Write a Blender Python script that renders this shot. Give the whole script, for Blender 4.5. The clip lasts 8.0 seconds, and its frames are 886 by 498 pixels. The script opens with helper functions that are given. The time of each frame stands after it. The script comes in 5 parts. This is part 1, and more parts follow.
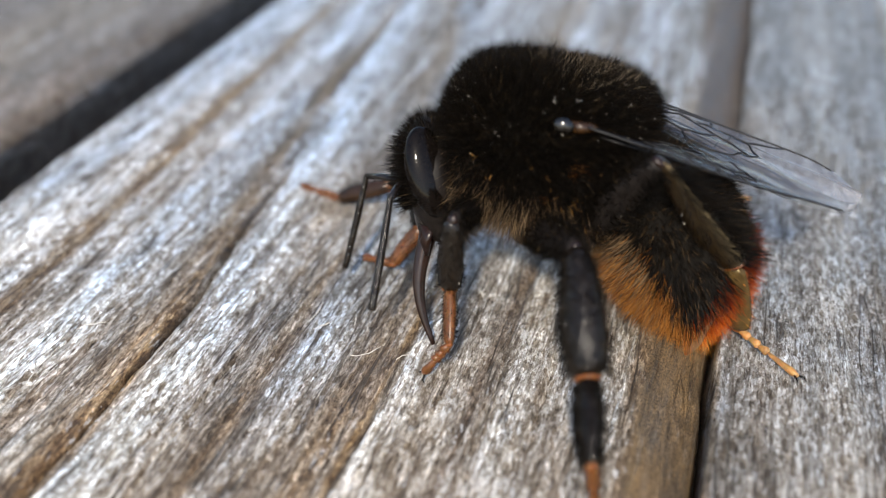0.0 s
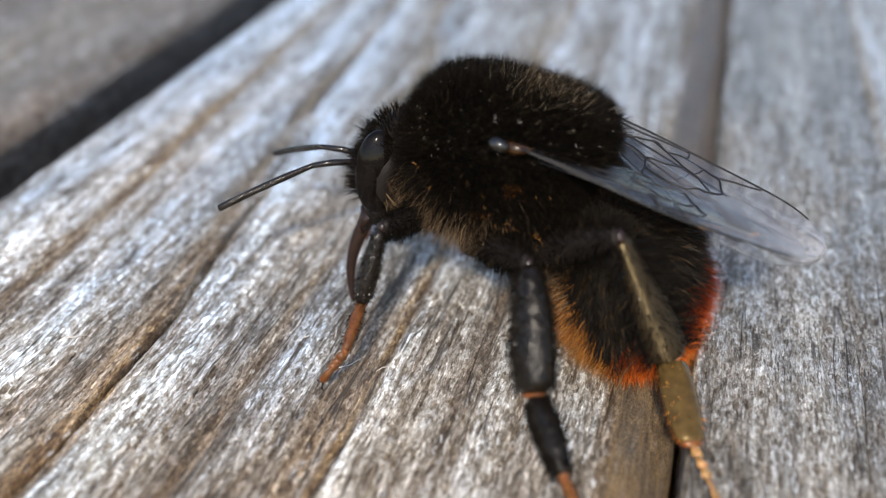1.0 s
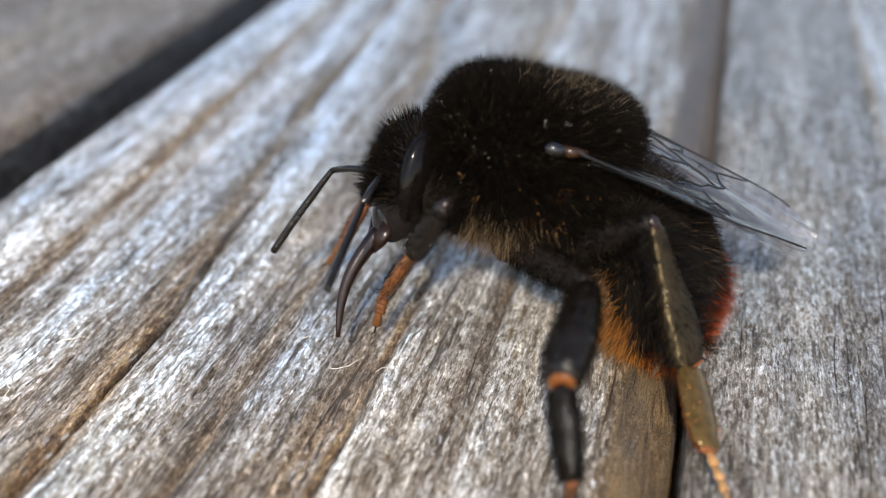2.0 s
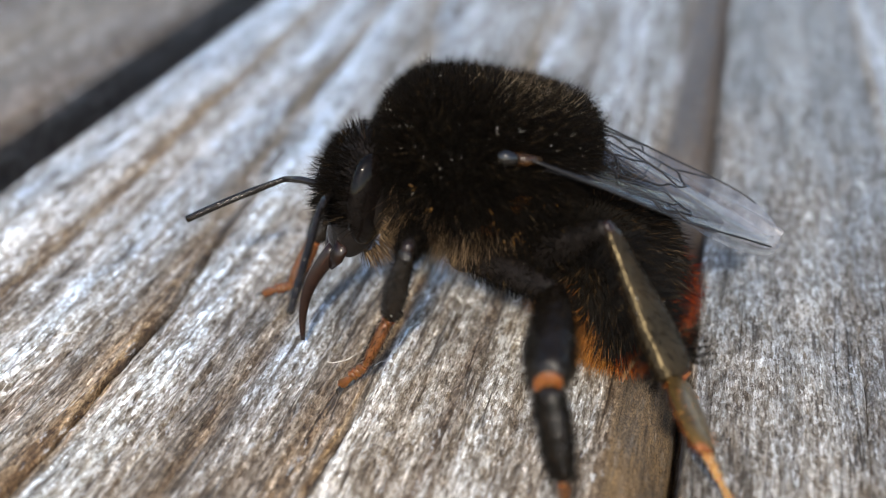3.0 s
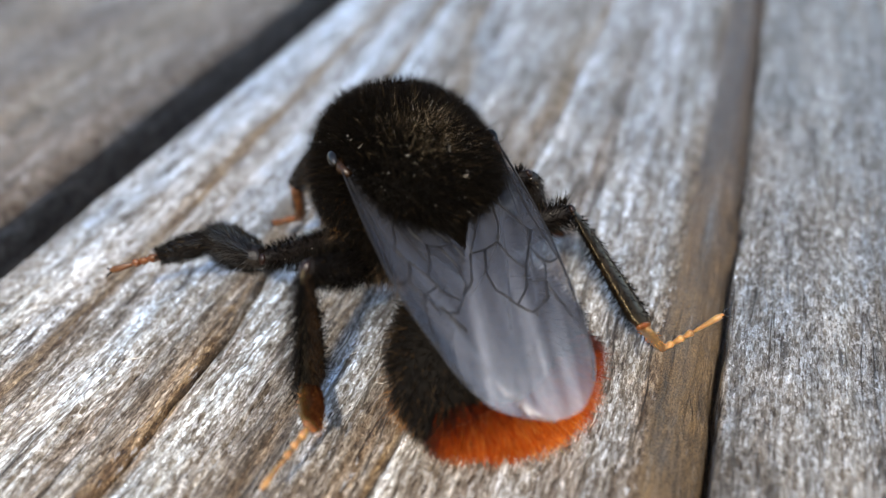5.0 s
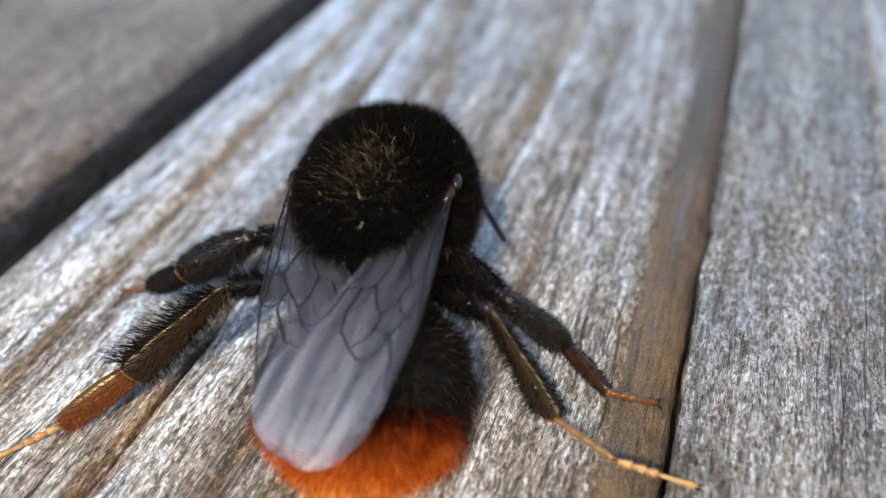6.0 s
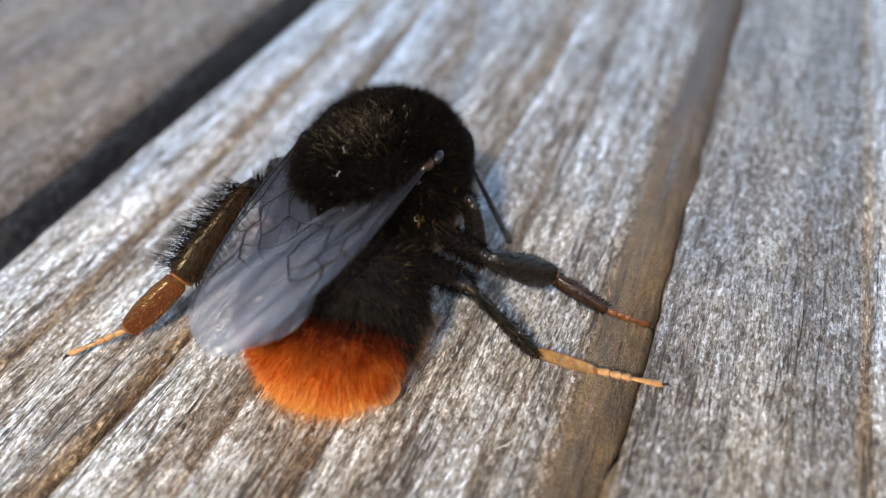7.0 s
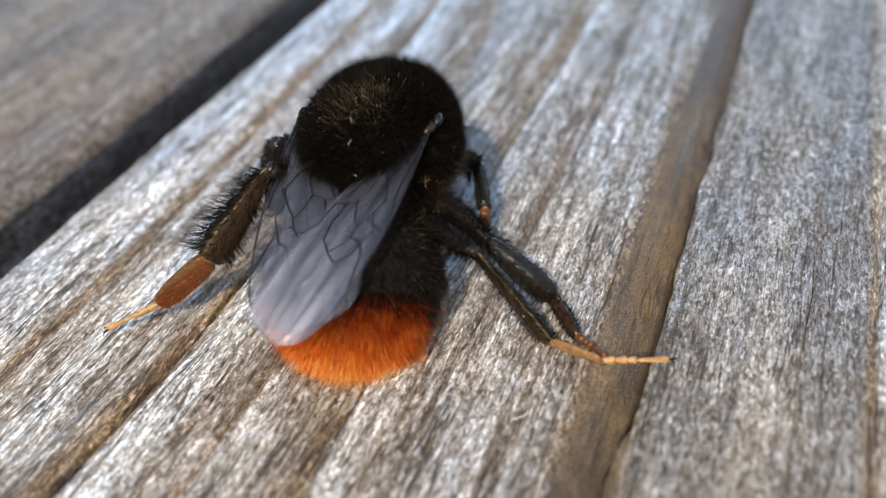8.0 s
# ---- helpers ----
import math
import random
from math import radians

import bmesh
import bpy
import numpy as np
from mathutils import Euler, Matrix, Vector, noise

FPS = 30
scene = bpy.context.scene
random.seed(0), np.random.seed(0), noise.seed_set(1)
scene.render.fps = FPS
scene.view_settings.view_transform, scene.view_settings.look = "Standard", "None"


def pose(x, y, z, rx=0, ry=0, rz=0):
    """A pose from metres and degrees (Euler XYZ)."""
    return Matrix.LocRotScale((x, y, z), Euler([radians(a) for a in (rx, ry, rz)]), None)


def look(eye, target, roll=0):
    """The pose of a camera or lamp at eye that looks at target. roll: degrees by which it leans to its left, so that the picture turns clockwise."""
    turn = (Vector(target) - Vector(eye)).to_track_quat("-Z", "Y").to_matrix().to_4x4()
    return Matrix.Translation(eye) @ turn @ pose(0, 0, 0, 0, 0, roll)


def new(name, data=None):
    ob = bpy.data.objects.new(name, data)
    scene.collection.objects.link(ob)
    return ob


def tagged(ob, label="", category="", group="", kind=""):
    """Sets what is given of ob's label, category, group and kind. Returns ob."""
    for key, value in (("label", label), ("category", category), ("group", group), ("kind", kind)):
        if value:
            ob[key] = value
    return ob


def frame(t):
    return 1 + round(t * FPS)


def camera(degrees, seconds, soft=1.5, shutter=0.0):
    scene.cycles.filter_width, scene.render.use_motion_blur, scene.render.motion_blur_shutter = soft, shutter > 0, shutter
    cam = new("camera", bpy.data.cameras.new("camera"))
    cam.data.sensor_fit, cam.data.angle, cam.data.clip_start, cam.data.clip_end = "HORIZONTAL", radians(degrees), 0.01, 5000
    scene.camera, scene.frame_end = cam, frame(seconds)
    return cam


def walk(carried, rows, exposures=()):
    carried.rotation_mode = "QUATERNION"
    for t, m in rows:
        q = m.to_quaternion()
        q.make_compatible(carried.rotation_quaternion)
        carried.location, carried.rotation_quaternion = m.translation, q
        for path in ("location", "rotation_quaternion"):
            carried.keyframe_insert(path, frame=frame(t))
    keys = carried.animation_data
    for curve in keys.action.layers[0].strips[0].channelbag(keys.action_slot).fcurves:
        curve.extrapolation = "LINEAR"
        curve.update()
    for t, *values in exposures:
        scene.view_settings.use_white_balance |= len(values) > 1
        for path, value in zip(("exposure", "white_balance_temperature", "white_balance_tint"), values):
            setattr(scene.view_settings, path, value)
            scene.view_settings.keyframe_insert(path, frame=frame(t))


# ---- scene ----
cam = camera(50.0, 8.0, soft=1.0, shutter=0.0)
cam.data.dof.use_dof = True
cam.data.dof.aperture_fstop = 29.0
walk(cam, [
    (0, pose(0.01224, -0.04275, 0.02837, 56.67, 0, 17.40) @ pose(0, 0, 0, 0, 0, -0.64)),
    (0.5, pose(0.01231, -0.04265, 0.02821, 56.55, 0, 16.80) @ pose(0, 0, 0, 0, 0, -0.40)),
    (1, pose(0.01250, -0.04313, 0.02834, 57.75, 0, 16.16) @ pose(0, 0, 0, 0, 0, -0.00)),
    (1.5, pose(0.01256, -0.04306, 0.02834, 57.77, 0, 16.20) @ pose(0, 0, 0, 0, 0, -0.16)),
    (3, pose(0.01261, -0.04278, 0.02822, 57.26, 0, 16.27) @ pose(0, 0, 0, 0, 0, -0.48)),
    (3.5, pose(0.01265, -0.04273, 0.02823, 57.15, 0, 16.54) @ pose(0, 0, 0, 0, 0, -0.63)),
    (4, pose(0.01322, -0.04304, 0.02979, 57.71, 0, 17.70) @ pose(0, 0, 0, 0, 0, -1.83)),
    (4.5, pose(0.01328, -0.04402, 0.03019, 57.55, 0, 18.93) @ pose(0, 0, 0, 0, 0, -2.62)),
    (6, pose(0.01541, -0.04449, 0.03257, 56.36, 0, 20.00) @ pose(0, 0, 0, 0, 0, -4.06)),
    (6.5, pose(0.01872, -0.04889, 0.03337, 55.10, 0, 21.00) @ pose(0, 0, 0, 0, 0, -4.37)),
    (7, pose(0.01918, -0.05083, 0.03428, 54.99, 0, 22.88) @ pose(0, 0, 0, 0, 0, -5.51)),
    (7.5, pose(0.01928, -0.05154, 0.03434, 54.99, 0, 23.35) @ pose(0, 0, 0, 0, 0, -5.81)),
    (8, pose(0.01967, -0.05256, 0.03464, 54.66, 0, 24.06) @ pose(0, 0, 0, 0, 0, -6.26)),
])

# ---- light ----
SUN_FROM = Vector((0.12, -0.76, 0.64)).normalized()
world = bpy.data.worlds.new("sky")
world.use_nodes = True
scene.world = world
wn = world.node_tree
sky = wn.nodes.new("ShaderNodeTexSky")
sky.sky_type = "NISHITA"
sky.sun_disc = False
sky.sun_elevation = math.asin(SUN_FROM.z)
sky.sun_rotation = math.atan2(SUN_FROM.x, SUN_FROM.y)
wn.nodes["Background"].inputs["Strength"].default_value = 0.15
wn.links.new(sky.outputs[0], wn.nodes["Background"].inputs["Color"])
sun_data = bpy.data.lights.new("sun", "SUN")
sun_data.energy, sun_data.angle, sun_data.color = 2.5, radians(4.0), (1.0, 0.90, 0.735)
sun = new("sun", sun_data)
sun.matrix_world = look(SUN_FROM, (0, 0, 0))
scene.view_settings.exposure = 1.17

MM = 0.001


# ---- materials ----
def material(name):
    m = bpy.data.materials.new(name)
    m.use_nodes = True
    return m, m.node_tree, m.node_tree.nodes["Principled BSDF"]


def node(tree, kind, **sets):
    n = tree.nodes.new(kind)
    for key, value in sets.items():
        n.inputs[key.replace("_", " ")].default_value = value
    return n


def ramp(tree, stops, source=None, mode="LINEAR"):
    r = tree.nodes.new("ShaderNodeValToRGB")
    r.color_ramp.interpolation = mode
    while len(r.color_ramp.elements) < len(stops):
        r.color_ramp.elements.new(0.5)
    for e, (at, colour) in zip(r.color_ramp.elements, stops):
        e.position = at
        e.color = (*colour, 1) if len(colour) == 3 else colour
    if source:
        tree.links.new(source, r.inputs[0])
    return r


def math_node(tree, op, a, b=0.0, c=0.0):
    n = tree.nodes.new("ShaderNodeMath")
    n.operation = op
    for i, v in enumerate((a, b, c)):
        if isinstance(v, (int, float)):
            n.inputs[i].default_value = v
        else:
            tree.links.new(v, n.inputs[i])
    return n.outputs[0]


def mix(tree, a, b, f, blend="MIX"):
    n = tree.nodes.new("ShaderNodeMix")
    n.data_type, n.blend_type = "RGBA", blend
    n.clamp_factor = True
    for i, v in ((0, f), (6, a), (7, b)):
        if isinstance(v, (int, float)):
            n.inputs[i].default_value = v
        elif isinstance(v, tuple):
            n.inputs[i].default_value = (*v, 1)
        else:
            tree.links.new(v, n.inputs[i])
    return n.outputs[2]


def scaled_noise(tree, vec, scale, detail=4.0, rough=0.55, seed=0.0, size=1.0):
    mp = tree.nodes.new("ShaderNodeMapping")
    mp.inputs["Scale"].default_value = scale
    mp.inputs["Location"].default_value = (seed * 3.1, seed * 1.7, seed)
    tree.links.new(vec, mp.inputs["Vector"])
    n = node(tree, "ShaderNodeTexNoise", Scale=size, Detail=detail, Roughness=rough)
    tree.links.new(mp.outputs[0], n.inputs["Vector"])
    return n.outputs["Fac"]


def chips(tree, vec, scale, seed, ragged=0.6):
    """Random value per flake of a torn surface, with ragged crisp edges."""
    mp = tree.nodes.new("ShaderNodeMapping")
    mp.inputs["Scale"].default_value = scale
    mp.inputs["Location"].default_value = (seed * 2.3, seed * 1.1, seed)
    tree.links.new(vec, mp.inputs["Vector"])
    n = node(tree, "ShaderNodeTexNoise", Scale=1.3, Detail=2.0, Roughness=0.55)
    tree.links.new(mp.outputs[0], n.inputs["Vector"])
    w = tree.nodes.new("ShaderNodeVectorMath")
    w.operation = "MULTIPLY_ADD"
    w.inputs[1].default_value = (ragged, ragged, ragged)
    tree.links.new(n.outputs["Color"], w.inputs[0])
    tree.links.new(mp.outputs[0], w.inputs[2])
    v = node(tree, "ShaderNodeTexVoronoi", Scale=1.0)
    tree.links.new(w.outputs[0], v.inputs["Vector"])
    sep = tree.nodes.new("ShaderNodeSeparateColor")
    tree.links.new(v.outputs["Color"], sep.inputs[0])
    return sep.outputs[0]


def wood_material(name, bands, low, high, seed, more=(), slant=False, bare=None):
    """Grey weathered softwood: bands of stain across the board (x in mm), fibres along y."""
    m, t, p = material(name)
    pos = t.nodes.new("ShaderNodeTexCoord").outputs["Object"]
    mm = t.nodes.new("ShaderNodeVectorMath")
    mm.operation = "SCALE"
    mm.inputs["Scale"].default_value = 1000.0
    t.links.new(pos, mm.inputs[0])
    vec = mm.outputs[0]
    sep = t.nodes.new("ShaderNodeSeparateXYZ")
    t.links.new(vec, sep.inputs[0])
    drift = scaled_noise(t, vec, (0.25, 0.05, 0.3), 3, 0.6, seed)
    waver = scaled_noise(t, vec, (1.4, 0.075, 1.0), 5, 0.62, seed + 2)
    x = math_node(t, "ADD", sep.outputs[0], math_node(t, "MULTIPLY", math_node(t, "SUBTRACT", drift, 0.5), 0.8))
    x = math_node(t, "ADD", x, math_node(t, "MULTIPLY", math_node(t, "SUBTRACT", waver, 0.5), 0.6))
    if slant:
        # the grain round x = -11 swings outwards along the board
        run = node(t, "ShaderNodeMapRange", From_Min=-32.0, From_Max=48.0)
        t.links.new(sep.outputs[1], run.inputs[0])
        swing = ramp(t, [(0.0, (0.1, 0.1, 0.1)), (0.12, (0, 0, 0)), (0.26, (0, 0, 0)), (0.34, (0.09, 0.09, 0.09)), (0.41, (0.14, 0.14, 0.14)),
                         (0.5, (0.30, 0.30, 0.30)), (0.66, (0.56, 0.56, 0.56)), (1.0, (1, 1, 1))], run.outputs[0], "EASE").outputs[0]
        swing = math_node(t, "MULTIPLY", swing, 7.0)
        near = node(t, "ShaderNodeMapRange", From_Min=-2.0, From_Max=-10.5)
        away = node(t, "ShaderNodeMapRange", From_Min=-25.0, From_Max=-14.0)
        t.links.new(sep.outputs[0], near.inputs[0])
        t.links.new(sep.outputs[0], away.inputs[0])
        x = math_node(t, "ADD", x, math_node(t, "MULTIPLY", swing, math_node(t, "MULTIPLY", near.outputs[0], away.outputs[0])))
    u = math_node(t, "DIVIDE", math_node(t, "SUBTRACT", x, low), high - low)
    band = ramp(t, [((bx - low) / (high - low), c) for bx, c in bands], u).outputs[0]
    if more:
        start, end = more[0][0], more[-1][0]
        v = math_node(t, "DIVIDE", math_node(t, "SUBTRACT", x, start), end - start)
        other = ramp(t, [((bx - start) / (end - start), c) for bx, c in more], v).outputs[0]
        band = mix(t, band, other, math_node(t, "GREATER_THAN", x, start))
    # the bands break up along their length
    left = node(t, "ShaderNodeMapRange", From_Min=15.5, From_Max=13.5, To_Min=0.4, To_Max=1.0)
    t.links.new(sep.outputs[0], left.inputs[0])
    left = left.outputs[0]
    patch = scaled_noise(t, vec, (0.45, 0.04, 0.5), 6, 0.62, seed + 5)
    col = mix(t, band, (0.34, 0.31, 0.28), ramp(t, [(0.48, (0, 0, 0)), (0.66, (0.38, 0.38, 0.38))], patch).outputs[0])
    blot = scaled_noise(t, vec, (0.60, 0.05, 0.5), 6, 0.62, seed + 7)
    col = mix(t, col, (0.25, 0.175, 0.105), math_node(t, "MULTIPLY", ramp(t, [(0.53, (0, 0, 0)), (0.64, (0.5, 0.5, 0.5))], blot).outputs[0], left))
    blot2 = scaled_noise(t, vec, (0.75, 0.05, 0.5), 6, 0.62, seed + 9)
    col = mix(t, col, (0.72, 0.735, 0.76), math_node(t, "MULTIPLY", ramp(t, [(0.53, (0, 0, 0)), (0.65, (0.6, 0.6, 0.6))], blot2).outputs[0], left))
    # warm sunlit near stretch and cool sky sheen far off, painted into the colour
    mottled = scaled_noise(t, vec, (0.12, 0.05, 0.1), 4, 0.6, seed + 20)
    far = math_node(t, "ADD", math_node(t, "MULTIPLY", sep.outputs[1], 0.022), math_node(t, "MULTIPLY", math_node(t, "SUBTRACT", mottled, 0.5), 2.2))
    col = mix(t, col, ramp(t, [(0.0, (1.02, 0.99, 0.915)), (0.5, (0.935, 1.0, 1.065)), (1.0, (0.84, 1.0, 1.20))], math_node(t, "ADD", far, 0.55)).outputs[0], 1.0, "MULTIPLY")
    # long strands, torn flakes of two sizes, short fibres, then grit
    chip = scaled_noise(t, vec, (1.7, 0.10, 1.0), 8, 0.66, seed + 3)
    col = mix(t, col, ramp(t, [(0.38, (0.44, 0.37, 0.30)), (0.46, (0.84, 0.81, 0.78)), (0.51, (1.0, 1.0, 1.0)), (0.57, (1.10, 1.10, 1.10)), (0.66, (1.18, 1.18, 1.2))], chip).outputs[0], math_node(t, "MULTIPLY", left, 0.9), "MULTIPLY")
    strand = scaled_noise(t, vec, (4.2, 0.16, 1.0), 5, 0.6, seed + 41)
    col = mix(t, col, ramp(t, [(0.35, (0.42, 0.36, 0.30)), (0.45, (0.88, 0.86, 0.83)), (0.56, (1.04, 1.04, 1.04)), (0.66, (1.22, 1.22, 1.23))], strand).outputs[0], math_node(t, "MULTIPLY", left, 0.85), "MULTIPLY")
    flake = chips(t, vec, (2.6, 0.5, 0.6), seed + 31)
    col = mix(t, col, ramp(t, [(0.0, (0.70, 0.65, 0.59)), (0.35, (0.92, 0.90, 0.87)), (0.7, (1.02, 1.02, 1.02)), (1.0, (1.25, 1.25, 1.26))], flake).outputs[0], 0.8, "MULTIPLY")
    crumb = chips(t, vec, (9.5, 4.2, 1.5), seed + 33, 0.5)
    col = mix(t, col, ramp(t, [(0.0, (0.50, 0.43, 0.36)), (0.35, (0.87, 0.84, 0.80)), (0.7, (1.06, 1.06, 1.06)), (1.0, (1.5, 1.5, 1.5))], crumb).outputs[0], 0.88, "MULTIPLY")
    bit = chips(t, vec, (6.0, 1.9, 1.2), seed + 37, 0.5)
    col = mix(t, col, ramp(t, [(0.0, (0.52, 0.45, 0.37)), (0.35, (0.88, 0.85, 0.81)), (0.7, (1.04, 1.04, 1.05)), (1.0, (1.5, 1.51, 1.53))], bit).outputs[0], 1.0, "MULTIPLY")
    fibre = scaled_noise(t, vec, (9.0, 1.5, 2.0), 3, 0.6, seed + 13)
    col = mix(t, col, ramp(t, [(0.34, (0.26, 0.21, 0.17)), (0.43, (0.82, 0.79, 0.75)), (0.54, (1.04, 1.04, 1.04)), (0.68, (1.4, 1.4, 1.4))], fibre).outputs[0], 1.0, "MULTIPLY")
    grit = scaled_noise(t, vec, (16.0, 7.5, 8.0), 2, 0.6, seed + 6)
    col = mix(t, col, ramp(t, [(0.32, (0.40, 0.35, 0.30)), (0.44, (0.90, 0.88, 0.85)), (0.56, (1.06, 1.06, 1.06)), (0.70, (1.5, 1.5, 1.5))], grit).outputs[0], 0.85, "MULTIPLY")
    # hair cracks along the grain
    line = scaled_noise(t, vec, (0.9, 0.045, 0.6), 3, 0.5, seed + 15)
    near_line = math_node(t, "ABSOLUTE", math_node(t, "SUBTRACT", line, 0.5))
    where = scaled_noise(t, vec, (0.35, 0.11, 0.3), 4, 0.6, seed + 8)
    crack = math_node(t, "MULTIPLY", ramp(t, [(0.0, (1, 1, 1)), (0.008, (0.85, 0.85, 0.85)), (0.018, (0, 0, 0))], near_line).outputs[0],
                      ramp(t, [(0.44, (0, 0, 0)), (0.54, (1, 1, 1))], where).outputs[0])
    col = mix(t, col, (0.05, 0.035, 0.022), math_node(t, "MULTIPLY", crack, 0.9))
    fleck = scaled_noise(t, vec, (2.6, 0.8, 3.0), 6, 0.75, seed + 4)
    pale = math_node(t, "MULTIPLY", ramp(t, [(0.58, (0, 0, 0)), (0.63, (0.75, 0.75, 0.75))], fleck).outputs[0],
                     ramp(t, [(0.42, (0.9, 0.9, 0.9)), (0.58, (0.15, 0.15, 0.15))], where).outputs[0])
    col = mix(t, col, (0.80, 0.79, 0.77), pale)
    # torn pale flakes in loose clusters where the board is stained dark
    torn = scaled_noise(t, vec, (2.6, 1.7, 2.0), 5, 0.7, seed + 51)
    torn = math_node(t, "MULTIPLY", ramp(t, [(0.57, (0, 0, 0)), (0.62, (1, 1, 1))], torn).outputs[0], ramp(t, [(0.40, (0, 0, 0)), (0.60, (1, 1, 1))], patch).outputs[0])
    col = mix(t, col, (0.62, 0.60, 0.565), math_node(t, "MULTIPLY", torn, math_node(t, "SUBTRACT", 1.0, left)))
    if bare:
        a, b = bare
        on = ramp(t, [(0.0, (0, 0, 0)), (0.12, (1, 1, 1)), (0.93, (1, 1, 1)), (1.0, (0, 0, 0))], math_node(t, "DIVIDE", math_node(t, "SUBTRACT", sep.outputs[0], a), b - a)).outputs[0]
        bare_col = mix(t, (0.20, 0.128, 0.058), (0.085, 0.064, 0.042), ramp(t, [(0.40, (0, 0, 0)), (0.60, (1, 1, 1))], scaled_noise(t, vec, (0.9, 0.16, 0.5), 7, 0.7, seed + 30)).outputs[0])
        bare_col = mix(t, bare_col, ramp(t, [(0.36, (0.35, 0.31, 0.27)), (0.5, (1.0, 1.0, 1.0)), (0.64, (1.8, 1.75, 1.7))], grit).outputs[0], 0.8, "MULTIPLY")
        # far part of the split darkened and greyed, its shade put into the colour
        grey = node(t, "ShaderNodeMapRange", From_Min=-8.0, From_Max=22.0)
        t.links.new(sep.outputs[1], grey.inputs[0])
        bare_col = mix(t, bare_col, (0.075, 0.075, 0.082), math_node(t, "MULTIPLY", grey.outputs[0], 0.75))
        col = mix(t, col, bare_col, math_node(t, "MULTIPLY", on, 0.86))
    t.links.new(col, p.inputs["Base Color"])
    p.inputs["Roughness"].default_value = 0.6
    p.inputs["Specular IOR Level"].default_value = 0.38
    relief = math_node(t, "ADD", math_node(t, "MULTIPLY", fibre, 0.6), math_node(t, "MULTIPLY", grit, 0.35))
    relief = math_node(t, "ADD", relief, math_node(t, "MULTIPLY", fleck, 0.3))
    relief = math_node(t, "ADD", relief, math_node(t, "MULTIPLY", strand, 0.5))
    relief = math_node(t, "ADD", relief, math_node(t, "MULTIPLY", chip, 0.8))
    relief = math_node(t, "ADD", relief, math_node(t, "MULTIPLY", flake, 0.24))
    relief = math_node(t, "ADD", relief, math_node(t, "MULTIPLY", math_node(t, "ADD", crumb, bit), 0.10))
    relief = math_node(t, "SUBTRACT", relief, math_node(t, "MULTIPLY", crack, 0.35))
    b = node(t, "ShaderNodeBump", Strength=1.0, Distance=0.00033)
    t.links.new(relief, b.inputs["Height"])
    t.links.new(b.outputs[0], p.inputs["Normal"])
    return m


GREY, PALE, WHITE, BROWN, DARK = (0.38, 0.36, 0.335), (0.55, 0.55, 0.555), (0.76, 0.775, 0.80), (0.30, 0.23, 0.16), (0.06, 0.044, 0.03)
BLUE = (0.40, 0.42, 0.45)
RAW = (0.21, 0.14, 0.08)
OCHRE = (0.33, 0.235, 0.135)
TAUPE = (0.40, 0.375, 0.35)
SNOW = (0.71, 0.77, 0.845)
STONE = (0.27, 0.257, 0.243)
UMBER = (0.19, 0.145, 0.11)
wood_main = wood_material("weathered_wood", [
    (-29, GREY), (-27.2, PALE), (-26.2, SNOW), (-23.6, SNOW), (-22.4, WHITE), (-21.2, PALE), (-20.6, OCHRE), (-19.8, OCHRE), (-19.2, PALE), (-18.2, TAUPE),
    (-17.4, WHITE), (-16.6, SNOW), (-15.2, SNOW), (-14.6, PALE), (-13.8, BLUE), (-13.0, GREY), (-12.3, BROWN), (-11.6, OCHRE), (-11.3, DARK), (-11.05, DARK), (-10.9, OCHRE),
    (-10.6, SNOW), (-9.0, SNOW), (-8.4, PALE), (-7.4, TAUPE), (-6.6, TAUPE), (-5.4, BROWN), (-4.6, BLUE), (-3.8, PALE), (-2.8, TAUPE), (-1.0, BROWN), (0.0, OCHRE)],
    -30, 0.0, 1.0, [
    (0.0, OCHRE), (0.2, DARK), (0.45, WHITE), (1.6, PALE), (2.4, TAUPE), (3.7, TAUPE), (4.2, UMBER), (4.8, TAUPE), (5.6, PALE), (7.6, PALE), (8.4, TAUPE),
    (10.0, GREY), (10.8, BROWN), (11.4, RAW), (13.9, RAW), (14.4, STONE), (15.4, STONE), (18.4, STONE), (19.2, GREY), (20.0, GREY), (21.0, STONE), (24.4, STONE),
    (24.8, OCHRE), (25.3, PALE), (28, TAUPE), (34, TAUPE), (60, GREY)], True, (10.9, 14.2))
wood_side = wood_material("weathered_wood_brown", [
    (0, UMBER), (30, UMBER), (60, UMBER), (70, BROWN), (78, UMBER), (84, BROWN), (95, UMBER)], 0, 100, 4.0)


def black_fur_material():
    m, t, p = material("black_fur")
    rand = t.nodes.new("ShaderNodeNewGeometry").outputs["Random Per Island"]
    c = ramp(t, [(0.0, (0.002, 0.0017, 0.0014)), (0.84, (0.0045, 0.0034, 0.0025)), (0.97, (0.012, 0.008, 0.005)), (1.0, (0.06, 0.04, 0.02))], rand)
    t.links.new(c.outputs[0], p.inputs["Base Color"])
    p.inputs["Roughness"].default_value = 0.5
    p.inputs["Specular IOR Level"].default_value = 0.045
    return m


